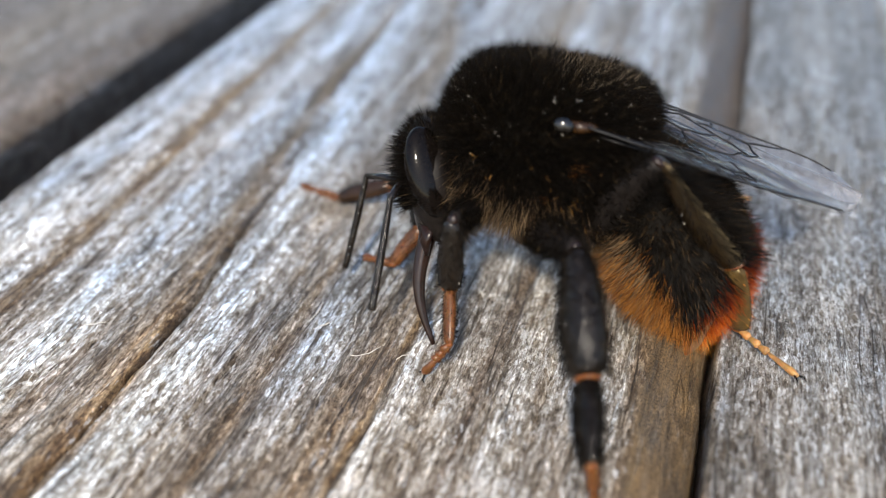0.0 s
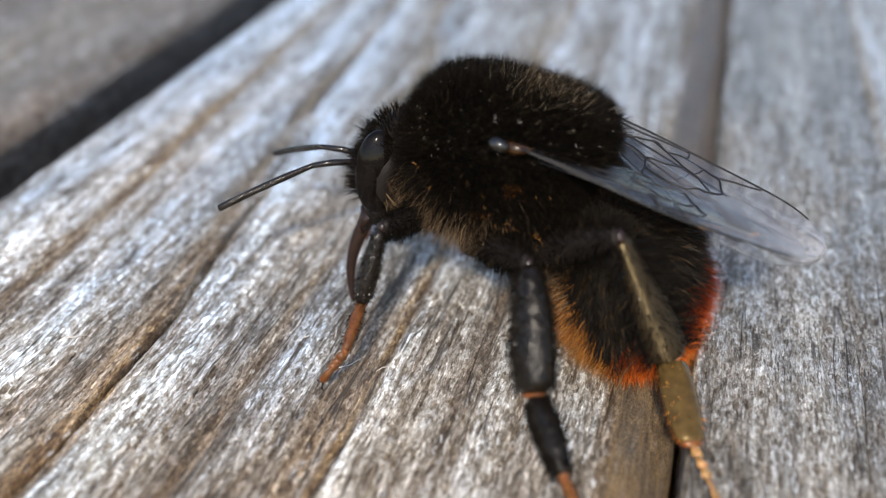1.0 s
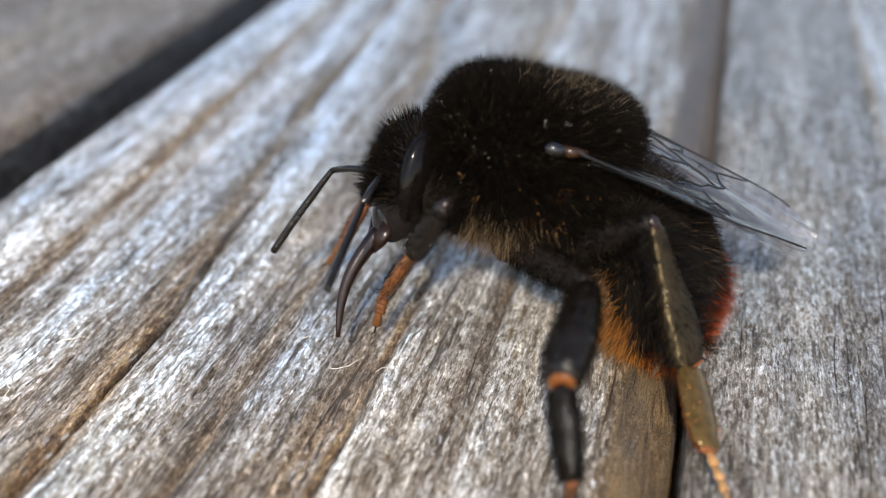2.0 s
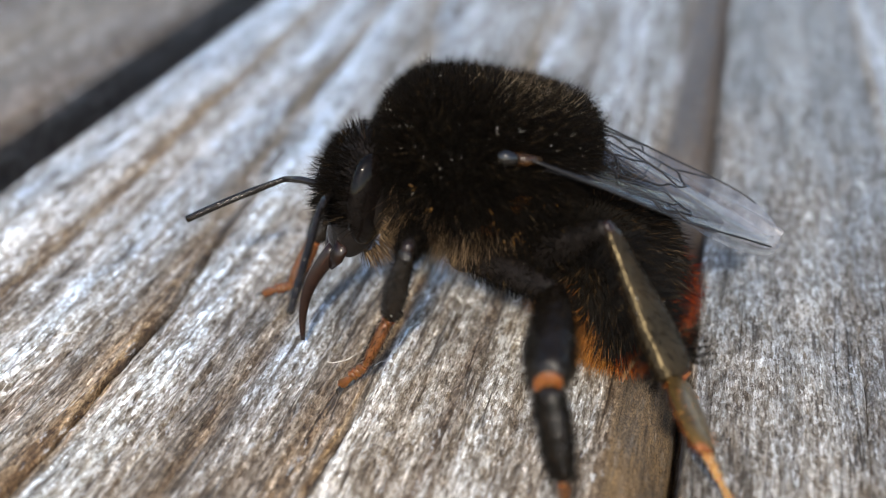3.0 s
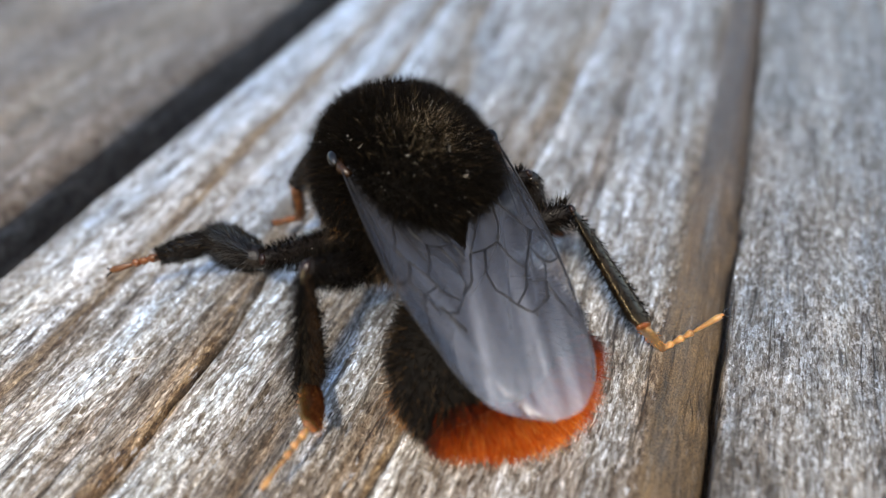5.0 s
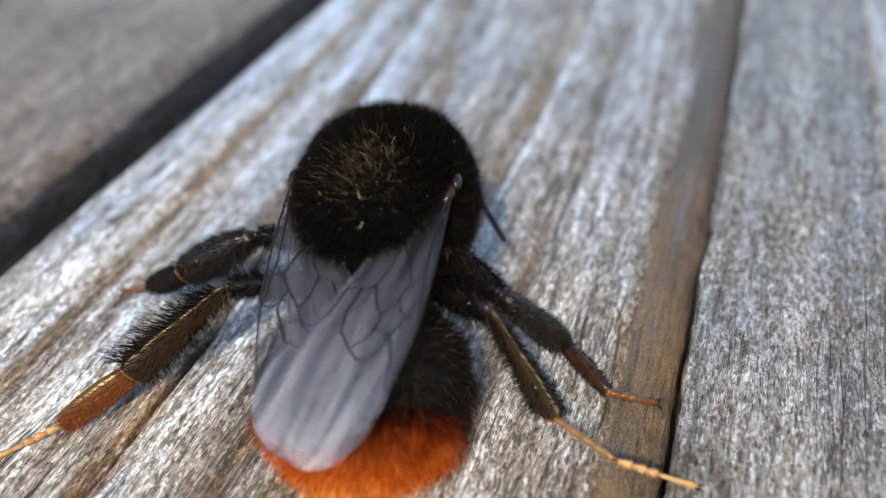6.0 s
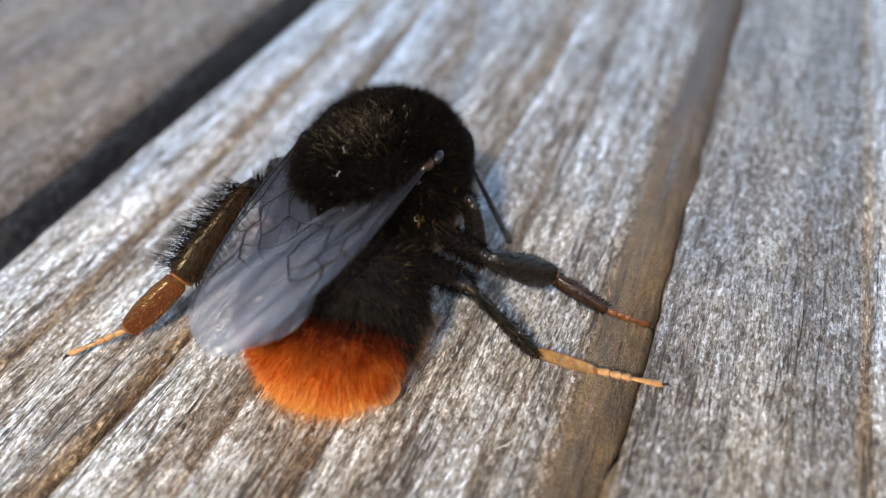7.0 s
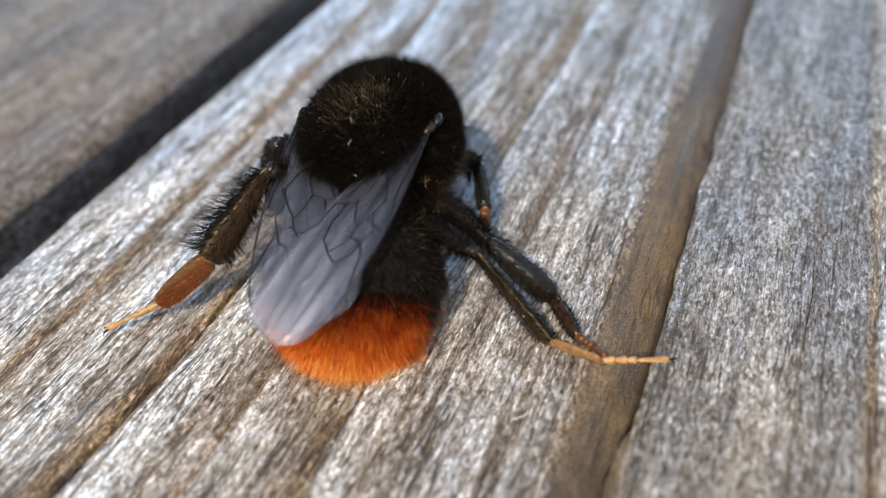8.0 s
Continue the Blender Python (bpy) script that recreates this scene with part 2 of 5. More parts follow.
def translucent_fur(name, stops, amount=0.45, grade=None):
    """Hair that lets light through; grade deepens its colour towards the front of a body part and paints a lit golden
    rim at its rear (x in mm).
    """
    m, t, p = material(name)
    rand = t.nodes.new("ShaderNodeNewGeometry").outputs["Random Per Island"]
    c = ramp(t, stops, rand).outputs[0]
    if grade:
        pos = t.nodes.new("ShaderNodeTexCoord").outputs["Object"]
        sep = t.nodes.new("ShaderNodeSeparateXYZ")
        t.links.new(pos, sep.inputs[0])
        tuft = scaled_noise(t, pos, (700, 700, 700), 4, 0.6, 3.0)
        x = math_node(t, "ADD", sep.outputs[0], math_node(t, "MULTIPLY", math_node(t, "SUBTRACT", tuft, 0.5), 0.006))
        f = math_node(t, "DIVIDE", math_node(t, "SUBTRACT", x, grade[0] * MM), (grade[1] - grade[0]) * MM)
        shade = ramp(t, [(0.0, (1.15, 2.5, 4.0)), (0.20, (1.06, 1.4, 1.6)), (0.34, (1.0, 1.0, 1.0)), (1.0, (0.34, 0.17, 0.10))], f).outputs[0]
        c = mix(t, c, shade, 1.0, "MULTIPLY")
    t.links.new(c, p.inputs["Base Color"])
    p.inputs["Roughness"].default_value = 0.5
    p.inputs["Specular IOR Level"].default_value = 0.12
    tr = t.nodes.new("ShaderNodeBsdfTranslucent")
    t.links.new(c, tr.inputs["Color"])
    mx = t.nodes.new("ShaderNodeMixShader")
    mx.inputs[0].default_value = amount
    t.links.new(p.outputs[0], mx.inputs[1])
    t.links.new(tr.outputs[0], mx.inputs[2])
    t.links.new(mx.outputs[0], t.nodes["Material Output"].inputs["Surface"])
    return m


def cuticle(name, colour, rough, glow=0.0):
    m, t, p = material(name)
    pos = t.nodes.new("ShaderNodeTexCoord").outputs["Object"]
    n = scaled_noise(t, pos, (2600, 2600, 2600), 4, 0.6)
    c = ramp(t, [(0.3, tuple(v * 0.6 for v in colour)), (0.7, tuple(min(1, v * 1.35) for v in colour))], n)
    t.links.new(c.outputs[0], p.inputs["Base Color"])
    p.inputs["Roughness"].default_value = rough
    p.inputs["Specular IOR Level"].default_value = 0.3
    b = node(t, "ShaderNodeBump", Strength=0.5, Distance=0.00004)
    t.links.new(n, b.inputs["Height"])
    t.links.new(b.outputs[0], p.inputs["Normal"])
    if glow:
        p.inputs["Subsurface Weight"].default_value = glow
        p.inputs["Subsurface Radius"].default_value = (1.0, 0.35, 0.1)
        p.inputs["Subsurface Scale"].default_value = 0.0005
    return m


black_fur = black_fur_material()
sooty_fur = translucent_fur("sooty_fur", [(0.0, (0.002, 0.0016, 0.0013)), (0.7, (0.005, 0.0036, 0.0025)), (0.93, (0.022, 0.013, 0.006)), (1.0, (0.11, 0.066, 0.03))], 0.15)
red_fur = translucent_fur("orange_fur", [(0.0, (0.36, 0.035, 0.003)), (0.5, (0.64, 0.105, 0.007)), (0.85, (0.82, 0.23, 0.02)), (1.0, (0.92, 0.45, 0.10))], grade=(-10.3, -6.2))
belly_fur = translucent_fur("belly_fur", [(0.0, (0.035, 0.022, 0.012)), (0.6, (0.12, 0.075, 0.040)), (1.0, (0.36, 0.25, 0.14))], 0.45)
chitin = cuticle("black_chitin", (0.010, 0.008, 0.007), 0.2)
leg_chitin = cuticle("leg_chitin", (0.008, 0.0055, 0.0035), 0.2)
leg_chitin.node_tree.nodes["Principled BSDF"].inputs["Specular IOR Level"].default_value = 0.28
leg_chitin.node_tree.nodes["Bump"].inputs["Distance"].default_value = 0.0003
shin_chitin = cuticle("polished_shin", (0.010, 0.0055, 0.0022), 0.2)
shin_chitin.node_tree.nodes["Mapping"].inputs["Scale"].default_value = (500, 900, 900)
shin_chitin.node_tree.nodes["Principled BSDF"].inputs["Specular IOR Level"].default_value = 0.65
shin_chitin.node_tree.nodes["Principled BSDF"].inputs["Specular Tint"].default_value = (1.0, 0.80, 0.48, 1.0)
shin_chitin.node_tree.nodes["Bump"].inputs["Distance"].default_value = 0.00018
gloss_chitin = cuticle("gloss_chitin", (0.006, 0.005, 0.004), 0.1)
gloss_chitin.node_tree.nodes["Principled BSDF"].inputs["Specular IOR Level"].default_value = 0.5
hinge_chitin = cuticle("hinge_chitin", (0.022, 0.010, 0.0035), 0.25)
# fine ridges across the shin draw its gleam out along its length
ridge = shin_chitin.node_tree.nodes.new("ShaderNodeTangent")
ridge.direction_type, ridge.axis = "RADIAL", "X"
shin_surface = shin_chitin.node_tree.nodes["Principled BSDF"]
shin_chitin.node_tree.links.new(ridge.outputs[0], shin_surface.inputs["Tangent"])
shin_surface.inputs["Anisotropic"].default_value = 1.0
shin_surface.inputs["Anisotropic Rotation"].default_value = 0.25
shin_surface.inputs["Roughness"].default_value = 0.37
chitin_dull = cuticle("dull_black_chitin", (0.009, 0.007, 0.006), 0.5)
chitin_dull.node_tree.nodes["Principled BSDF"].inputs["Specular IOR Level"].default_value = 0.1
eye_mat = cuticle("eye", (0.004, 0.003, 0.0025), 0.09)
eye_mat.node_tree.nodes["Bump"].inputs["Strength"].default_value = 0.15
eye_mat.node_tree.nodes["Principled BSDF"].inputs["Specular IOR Level"].default_value = 0.11
skin = cuticle("skin", (0.006, 0.005, 0.004), 0.9)
skin.node_tree.nodes["Principled BSDF"].inputs["Specular IOR Level"].default_value = 0.05
golden_fur = translucent_fur("golden_fur", [(0.0, (0.62, 0.20, 0.03)), (0.6, (0.85, 0.36, 0.07)), (1.0, (0.96, 0.58, 0.20))], 0.5)
honey_fur = translucent_fur("honey_fur", [(0.0, (0.10, 0.03, 0.006)), (0.5, (0.36, 0.13, 0.022)), (1.0, (0.70, 0.34, 0.08))], 0.5)
grey_fur = translucent_fur("grey_fur", [(0.0, (0.012, 0.008, 0.004)), (0.6, (0.105, 0.072, 0.040)), (1.0, (0.46, 0.37, 0.25))], 0.2)
rust_chitin = cuticle("rust_chitin", (0.30, 0.085, 0.022), 0.3, glow=0.5)
amber_chitin = cuticle("amber_chitin", (0.30, 0.16, 0.06), 0.35, glow=0.4)
joint_chitin = cuticle("joint_chitin", (0.15, 0.05, 0.012), 0.3, glow=0.4)
rust_foot = cuticle("rust_foot", (0.10, 0.037, 0.011), 0.3, glow=0.3)
straw_chitin = cuticle("straw_chitin", (0.21, 0.115, 0.045), 0.3, glow=0.3)
umber_chitin = cuticle("umber_chitin", (0.028, 0.013, 0.006), 0.25)
plate_chitin = cuticle("plate_chitin", (0.062, 0.037, 0.012), 0.22)
plate_chitin.node_tree.nodes["Principled BSDF"].inputs["Specular Tint"].default_value = (1.0, 0.80, 0.48, 1.0)
rust_pad = translucent_fur("rust_pad", [(0.0, (0.09, 0.02, 0.005)), (0.6, (0.17, 0.042, 0.009)), (1.0, (0.30, 0.10, 0.03))], 0.35)
umber_fur = translucent_fur("umber_fur", [(0.0, (0.010, 0.006, 0.003)), (0.6, (0.028, 0.014, 0.006)), (1.0, (0.09, 0.045, 0.016))], 0.3)
dust_mat = cuticle("dust", (0.40, 0.37, 0.32), 0.6)
glint_mat = cuticle("glint_flakes", (0.13, 0.065, 0.018), 0.16)
palp_chitin = cuticle("palp_chitin", (0.022, 0.008, 0.004), 0.3)
brown_chitin = cuticle("brown_chitin", (0.012, 0.005, 0.003), 0.28)


def wing_material():
    """A smoky film: clear near the root, milkier towards the tip, with streaks of sky glare painted in (x runs along
    the wing).
    """
    m, t, p = material("wing_membrane")
    pos = t.nodes.new("ShaderNodeTexCoord").outputs["Object"]
    sep = t.nodes.new("ShaderNodeSeparateXYZ")
    t.links.new(pos, sep.inputs[0])
    n = scaled_noise(t, pos, (70, 1000, 300), 4, 0.6)
    run = math_node(t, "DIVIDE", sep.outputs[0], 0.0135)
    milky_glare = math_node(t, "ADD", run, math_node(t, "MULTIPLY", math_node(t, "SUBTRACT", n, 0.5), 2.0))
    c = ramp(t, [(0.1, (0.035, 0.037, 0.045)), (0.55, (0.085, 0.088, 0.105)), (0.85, (0.19, 0.192, 0.21)), (1.0, (0.31, 0.31, 0.33))], milky_glare)
    t.links.new(c.outputs[0], p.inputs["Base Color"])
    p.inputs["Roughness"].default_value = 0.2
    p.inputs["IOR"].default_value = 1.75
    clear = t.nodes.new("ShaderNodeBsdfTransparent")
    clear.inputs["Color"].default_value = (0.86, 0.83, 0.80, 1)
    mx = t.nodes.new("ShaderNodeMixShader")
    t.links.new(ramp(t, [(0.05, (0.20, 0.20, 0.20)), (0.5, (0.33, 0.33, 0.33)), (1.0, (0.48, 0.48, 0.48))], milky_glare).outputs[0], mx.inputs[0])
    t.links.new(clear.outputs[0], mx.inputs[1])
    t.links.new(p.outputs[0], mx.inputs[2])
    t.links.new(mx.outputs[0], t.nodes["Material Output"].inputs["Surface"])
    return m


membrane = wing_material()
vein_mat = cuticle("wing_vein", (0.006, 0.005, 0.005), 0.5)


# ---- mesh helpers (built in mm) ----
def mesh_of(name, verts, faces, mat, smooth=True):
    me = bpy.data.meshes.new(name)
    me.from_pydata((np.asarray(verts, float) * MM).tolist(), [], [tuple(int(i) for i in f) for f in faces])
    if smooth:
        me.polygons.foreach_set("use_smooth", [True] * len(me.polygons))
    me.materials.append(mat)
    me.update()
    return me


def part(name, verts, faces, mat, parent, label="", kind="", smooth=True):
    ob = new(name, mesh_of(name, verts, faces, mat, smooth))
    ob.parent = parent
    return tagged(ob, label=label, kind=kind)


def value_noise(x, y, seed):
    """Smooth noise in -1..1 on arrays."""
    r = np.random.default_rng(seed)
    g = r.uniform(-1, 1, (256, 256))
    xi, yi = np.floor(x).astype(int), np.floor(y).astype(int)
    fx, fy = x - xi, y - yi
    fx, fy = fx * fx * (3 - 2 * fx), fy * fy * (3 - 2 * fy)
    a, b = g[xi % 256, yi % 256], g[(xi + 1) % 256, yi % 256]
    c, d = g[xi % 256, (yi + 1) % 256], g[(xi + 1) % 256, (yi + 1) % 256]
    return (a * (1 - fx) + b * fx) * (1 - fy) + (c * (1 - fx) + d * fx) * fy


def loft(rings, close=True):
    """Rings: arrays (n, 3) of equal length, joined in turn, with the ends closed by fans."""
    n = len(rings[0])
    verts = [v for r in rings for v in r]
    faces = []
    for k in range(len(rings) - 1):
        for i in range(n):
            j = (i + 1) % n
            faces.append((k * n + i, k * n + j, (k + 1) * n + j, (k + 1) * n + i))
    if close:
        verts.append(np.mean(rings[0], axis=0))
        verts.append(np.mean(rings[-1], axis=0))
        a, b = len(verts) - 2, len(verts) - 1
        last = (len(rings) - 1) * n
        for i in range(n):
            j = (i + 1) % n
            faces.append((a, j, i))
            faces.append((b, last + i, last + j))
    return verts, faces


def tube(path, radii, sides=8, flat=1.0):
    """A round or flattened tube along a path; flat scales its thickness across the second axis."""
    path = np.asarray(path, float)
    rings = []
    for i, p in enumerate(path):
        d = path[min(i + 1, len(path) - 1)] - path[max(i - 1, 0)]
        d = d / np.linalg.norm(d)
        ref = np.array([0, 0, 1.0]) if abs(d[2]) < 0.9 else np.array([1.0, 0, 0])
        s = np.cross(ref, d)
        s /= np.linalg.norm(s)
        w = np.cross(d, s)
        a = np.linspace(0, 2 * np.pi, sides, endpoint=False)
        r = radii[i] if np.ndim(radii) else radii
        rings.append(p + r * (np.outer(np.cos(a), s) * flat + np.outer(np.sin(a), w)))
    return loft(rings)


def joined(pieces):
    verts, faces = [], []
    for v, f in pieces:
        k = len(verts)
        verts += list(v)
        faces += [tuple(i + k for i in q) for q in f]
    return verts, faces


def ellipsoid(centre, radii, nu=28, nv=18, shape=None):
    rings = []
    for th in np.linspace(0.04, np.pi - 0.04, nv):
        a = np.linspace(0, 2 * np.pi, nu, endpoint=False)
        rings.append(np.c_[np.full(nu, np.cos(th)), np.sin(th) * np.cos(a), np.sin(th) * np.sin(a)])
    v, f = loft(rings)
    v = np.asarray(v)
    if shape:
        v = shape(v)
    return v * radii + centre, [tuple(reversed(q)) for q in f]


def strands(roots, ways, lengths, width, seed, droop=0.25, wild=0.22):
    """Hairs as thin bent three-sided cones: roots and ways are (n, 3) arrays."""
    r = np.random.default_rng(seed)
    n = len(roots)
    ways = ways + r.normal(0, wild, (n, 3))
    ways /= np.linalg.norm(ways, axis=1, keepdims=True)
    bend = r.normal(0, 1, (n, 3)) * 0.14 + np.array([0, 0, -droop * 0.35])
    lengths = lengths[:, None]
    side = np.cross(ways, r.normal(0, 1, (n, 3)))
    side /= np.linalg.norm(side, axis=1, keepdims=True) + 1e-9
    other = np.cross(ways, side)
    mid = roots + ways * lengths * 0.55 + bend * lengths * 0.18
    tip = roots + ways * lengths + bend * lengths * 0.75
    verts = np.zeros((n, 7, 3))
    for k in range(3):
        a = 2 * np.pi * k / 3
        off = (side * np.cos(a) + other * np.sin(a)) * width
        verts[:, k] = roots + off
        verts[:, 3 + k] = mid + off * 0.75
    verts[:, 6] = tip
    base = np.arange(n)[:, None] * 7
    quads = np.concatenate([base + np.array([[k, (k + 1) % 3, 3 + (k + 1) % 3, 3 + k]]) for k in range(3)])
    tris = np.concatenate([base + np.array([[3 + k, 3 + (k + 1) % 3, 6]]) for k in range(3)])
    return verts.reshape(-1, 3), quads.tolist() + tris.tolist()


def fur_on(name, centre, radii, count, length, lean, mat, parent, seed, keep=None, width=0.02, label="", wild=0.22, droop=0.25, shape=None):
    """Hairs all over an ellipsoid where keep(points) holds; lean is added to the outward way."""
    r = np.random.default_rng(seed)
    p = r.normal(0, 1, (count, 3))
    p /= np.linalg.norm(p, axis=1, keepdims=True)
    if keep is not None:
        p = p[keep(p, r)]
    nrm = p / np.asarray(radii)
    nrm /= np.linalg.norm(nrm, axis=1, keepdims=True)
    roots = (shape(p) if shape else p) * np.asarray(radii) * 0.985 + centre
    ways = nrm + np.asarray(lean) * (1 - np.abs(nrm @ np.asarray(lean)))[:, None]
    ln = length * r.uniform(0.6, 1.2, len(p))
    v, f = strands(roots, ways, ln, width, seed + 1, droop, wild)
    return part(name, v, f, mat, parent, label, "stuff", smooth=False)


# ---- the decking ----
def board_height(x, y, seed):
    """Relief of a weathered board in mm: broad ribs, long fibres, small pits."""
    wav = x + 0.55 * value_noise(x * 0.25 + 9, y * 0.045 + seed, 31 + seed)
    h = 0.16 * value_noise(wav * 0.55, y * 0.02 + 3 + seed, 11 + seed)
    h += 0.10 * value_noise(wav * 1.5, y * 0.05 + 5 + seed, 12 + seed)
    h += 0.065 * value_noise(wav * 3.6, y * 0.16 + seed, 13 + seed)
    h += 0.045 * value_noise(wav * 7.0, y * 0.5 + seed, 14 + seed)
    h += 0.035 * np.tanh(5 * value_noise(wav * 2.2 + 7, y * 0.35 + seed, 16 + seed)) + 0.03 * np.tanh(6 * value_noise(wav * 4.5 + 3, y * 1.1 + seed, 17 + seed))
    split = value_noise(wav * 2.3 + 40, y * 0.035 + seed, 15 + seed)
    h -= 0.32 * np.clip(split - 0.72, 0, 1)
    return h


def groove(x, y, at, depth, width, seed, wander=0.35):
    c = at + wander * value_noise(y * 0.06 + seed * 7.3, y * 0 + seed, 60 + seed) + 0.12 * value_noise(y * 0.5, y * 0 + seed, 61 + seed)
    return depth * np.exp(-((x - c) / width) ** 2)


def main_relief(x, y):
    h = board_height(x, y, 0)
    swing = np.interp(y, [-32, -22, -11, -5, 1, 8, 21, 48], [0.7, 0, 0, 0.63, 0.98, 2.1, 3.9, 7.0])
    xs = x + swing * np.clip((-2.0 - x) / 8.5, 0, 1) * np.clip((x + 25.0) / 11.0, 0, 1)
    # rounded left arris
    t = np.clip((-25.9 - x) / 2.4, 0, 1)
    h -= 1.5 * (1 - np.sqrt(np.clip(1 - t * t, 0, 1)))
    fade = np.clip((-2.0 - y) / 6.0 + 0.55 + 0.5 * value_noise(y * 0.1, y * 0, 71), 0.15, 1)
    h -= groove(xs, y, -11.2, 0.9, 0.14, 1, 0.12) * fade
    h -= groove(x, y, 0.15, 0.42, 0.11, 2, 0.15) * np.clip(value_noise(y * 0.09, y * 0 + 3, 72) + 0.6, 0.1, 1)
    h -= groove(x, y, 4.4, 0.25, 0.10, 3, 0.2) * np.clip(value_noise(y * 0.12, y * 0 + 3, 73) + 0.4, 0, 1)
    h -= groove(xs, y, -18.0, 0.25, 0.5, 4)
    h -= groove(x, y, 10.2, 0.30, 0.12, 5, 0.3) * np.clip(value_noise(y * 0.1, y * 0 + 3, 74) + 0.5, 0, 1)
    for n, (at, depth, width) in enumerate(((-21.2, 0.35, 0.16), (-15.6, 0.40, 0.10), (-7.2, 0.38, 0.10), (-3.5, 0.45, 0.09), (2.3, 0.40, 0.08), (7.1, 0.42, 0.09), (18.4, 0.30, 0.09), (21.6, 0.28, 0.08))):
        h -= groove(xs, y, at, depth, width, 20 + n, 0.5) * np.clip(1.6 * value_noise(y * 0.07 + n * 5.1, y * 0 + 3, 90 + n) + 0.35, 0, 1)
    h += groove(xs, y, -10.0, 0.22, 0.9, 6, 0.2)
    h += groove(x, y, -23.0, 0.25, 1.8, 7, 0.2)
    # the split: a long brown slope, then a sharp broken wall
    wall = 14.15 + 0.16 * value_noise(y * 0.30 + 4, y * 0, 81) + 0.08 * value_noise(y * 1.3, y * 0 + 5, 82) + 0.32 * np.clip((y + 5) / 40, -0.6, 0.5)
    wall = wall - 0.4 * np.clip((-20.2 - y) / 1.3, 0, 1)
    start = wall - np.clip(1.9 - 0.055 * y, 1.4, 3.2)
    u = np.clip((x - start) / (wall - start), 0, 1)
    slope = -1.7 * u ** 1.1
    inside = (x > start) & (x < wall)
    h = np.where(inside, h * (1 - 0.7 * u) + slope, h)
    h = np.where(x >= wall, h + 0.30 - 0.25 * np.clip((x - wall) / 3.0, 0, 1), h)
    h -= 2.2 * np.exp(-((x - wall + 0.2) / 0.155) ** 2) * np.clip((6 - y) / 14, 0, 1)
    c2 = 24.95 + 0.25 * value_noise(y * 0.05, y * 0 + 2, 83) + 0.012 * (y + 10)
    h -= 0.4 * np.exp(-((x - c2) / 0.16) ** 2)
    h = np.where(x > c2, h + 0.15, h)
    return h


def side_relief(x, y):
    h = board_height(x, y, 5)
    t = np.clip((1.6 - x) / 1.6, 0, 1)
    return h - 1.3 * (1 - np.sqrt(np.clip(1 - t * t, 0, 1)))


def board(name, xs, ys, relief, thickness, mat, parent, at, label, undercut=0.0):
    """A plank whose top is a fine sheet of relief, with sides and underside."""
    X, Y = np.meshgrid(xs, ys, indexing="ij")
    Z = relief(X, Y)
    nx, ny = X.shape
    top = np.c_[X.ravel(), Y.ravel(), Z.ravel()]
    idx = np.arange(nx * ny).reshape(nx, ny)
    quads = np.stack([idx[:-1, :-1], idx[1:, :-1], idx[1:, 1:], idx[:-1, 1:]], -1).reshape(-1, 4)
    rim = np.concatenate([idx[:, 0], idx[-1, 1:], idx[-2::-1, -1], idx[0, -2:0:-1]])
    n, k = len(rim), len(top)
    edge = top[rim]
    low = edge.copy()
    low[:, 2] = -thickness
    low[:, 0] -= undercut * (low[:, 0] > xs[-1] - 1e-6)
    sides = [(k + (i + 1) % n, k + i, k + n + i, k + n + (i + 1) % n) for i in range(n)]
    verts = np.vstack([top, edge, low])
    faces = quads.tolist() + sides + [tuple(range(k + 2 * n - 1, k + n - 1, -1))]
    ob = part(name, verts, faces, mat, parent, label)
    ob.location = Vector(at) * MM
    return ob


def steps(*spans):
    """Grid lines from (start, end, step) spans laid end to end."""
    out = [np.arange(a, b - 1e-6, s) for a, b, s in spans]
    return np.append(np.concatenate(out), spans[-1][1])


decking = tagged(new("decking"), "weathered silver-grey decking of split softwood planks", "decking", kind="structure")
YS = steps((-150, -44, 4), (-44, 22, 0.26), (22, 45, 0.5), (45, 130, 1.2), (130, 420, 10))
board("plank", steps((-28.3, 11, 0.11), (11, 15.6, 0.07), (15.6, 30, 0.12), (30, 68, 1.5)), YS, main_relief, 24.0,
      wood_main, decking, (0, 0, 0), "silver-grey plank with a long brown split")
for k, x0 in enumerate((-131.5, -230.5, 72.5)):
    xs = steps((0, 6, 1.0), (6, 89, 1.5), (89, 95, 0.5)) if k else steps((0, 60, 2.0), (60, 95, 0.3))

    def mirrored(x, y):
        return side_relief(95.0 - x, y) + side_relief(x, y) - board_height(x, y, 5)

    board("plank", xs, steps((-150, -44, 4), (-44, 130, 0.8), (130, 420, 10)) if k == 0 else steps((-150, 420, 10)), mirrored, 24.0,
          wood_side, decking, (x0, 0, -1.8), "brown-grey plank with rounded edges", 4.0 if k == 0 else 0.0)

splinter_mat = cuticle("splinter", (0.62, 0.58, 0.52), 0.7)
fr = np.random.default_rng(19)
for k in range(26):
    fx, fy = fr.uniform(-22, 11), fr.uniform(-30, 14)
    turn, length = fr.normal(1.4, 0.7), fr.uniform(0.5, 2.2)
    q = np.linspace(-0.5, 0.5, 6)
    bow = fr.uniform(-0.5, 0.5)
    xs_ = fx + length * (q * math.cos(turn) - bow * q * q * math.sin(turn))
    ys_ = fy + length * (q * math.sin(turn) + bow * q * q * math.cos(turn))
    zs_ = main_relief(xs_, ys_) + 0.02 + 0.15 * np.clip(q, 0, 1)
    part("splinter", *tube(np.c_[xs_, ys_, zs_], [0.012, 0.025, 0.03, 0.028, 0.02, 0.01], 4), splinter_mat, decking)

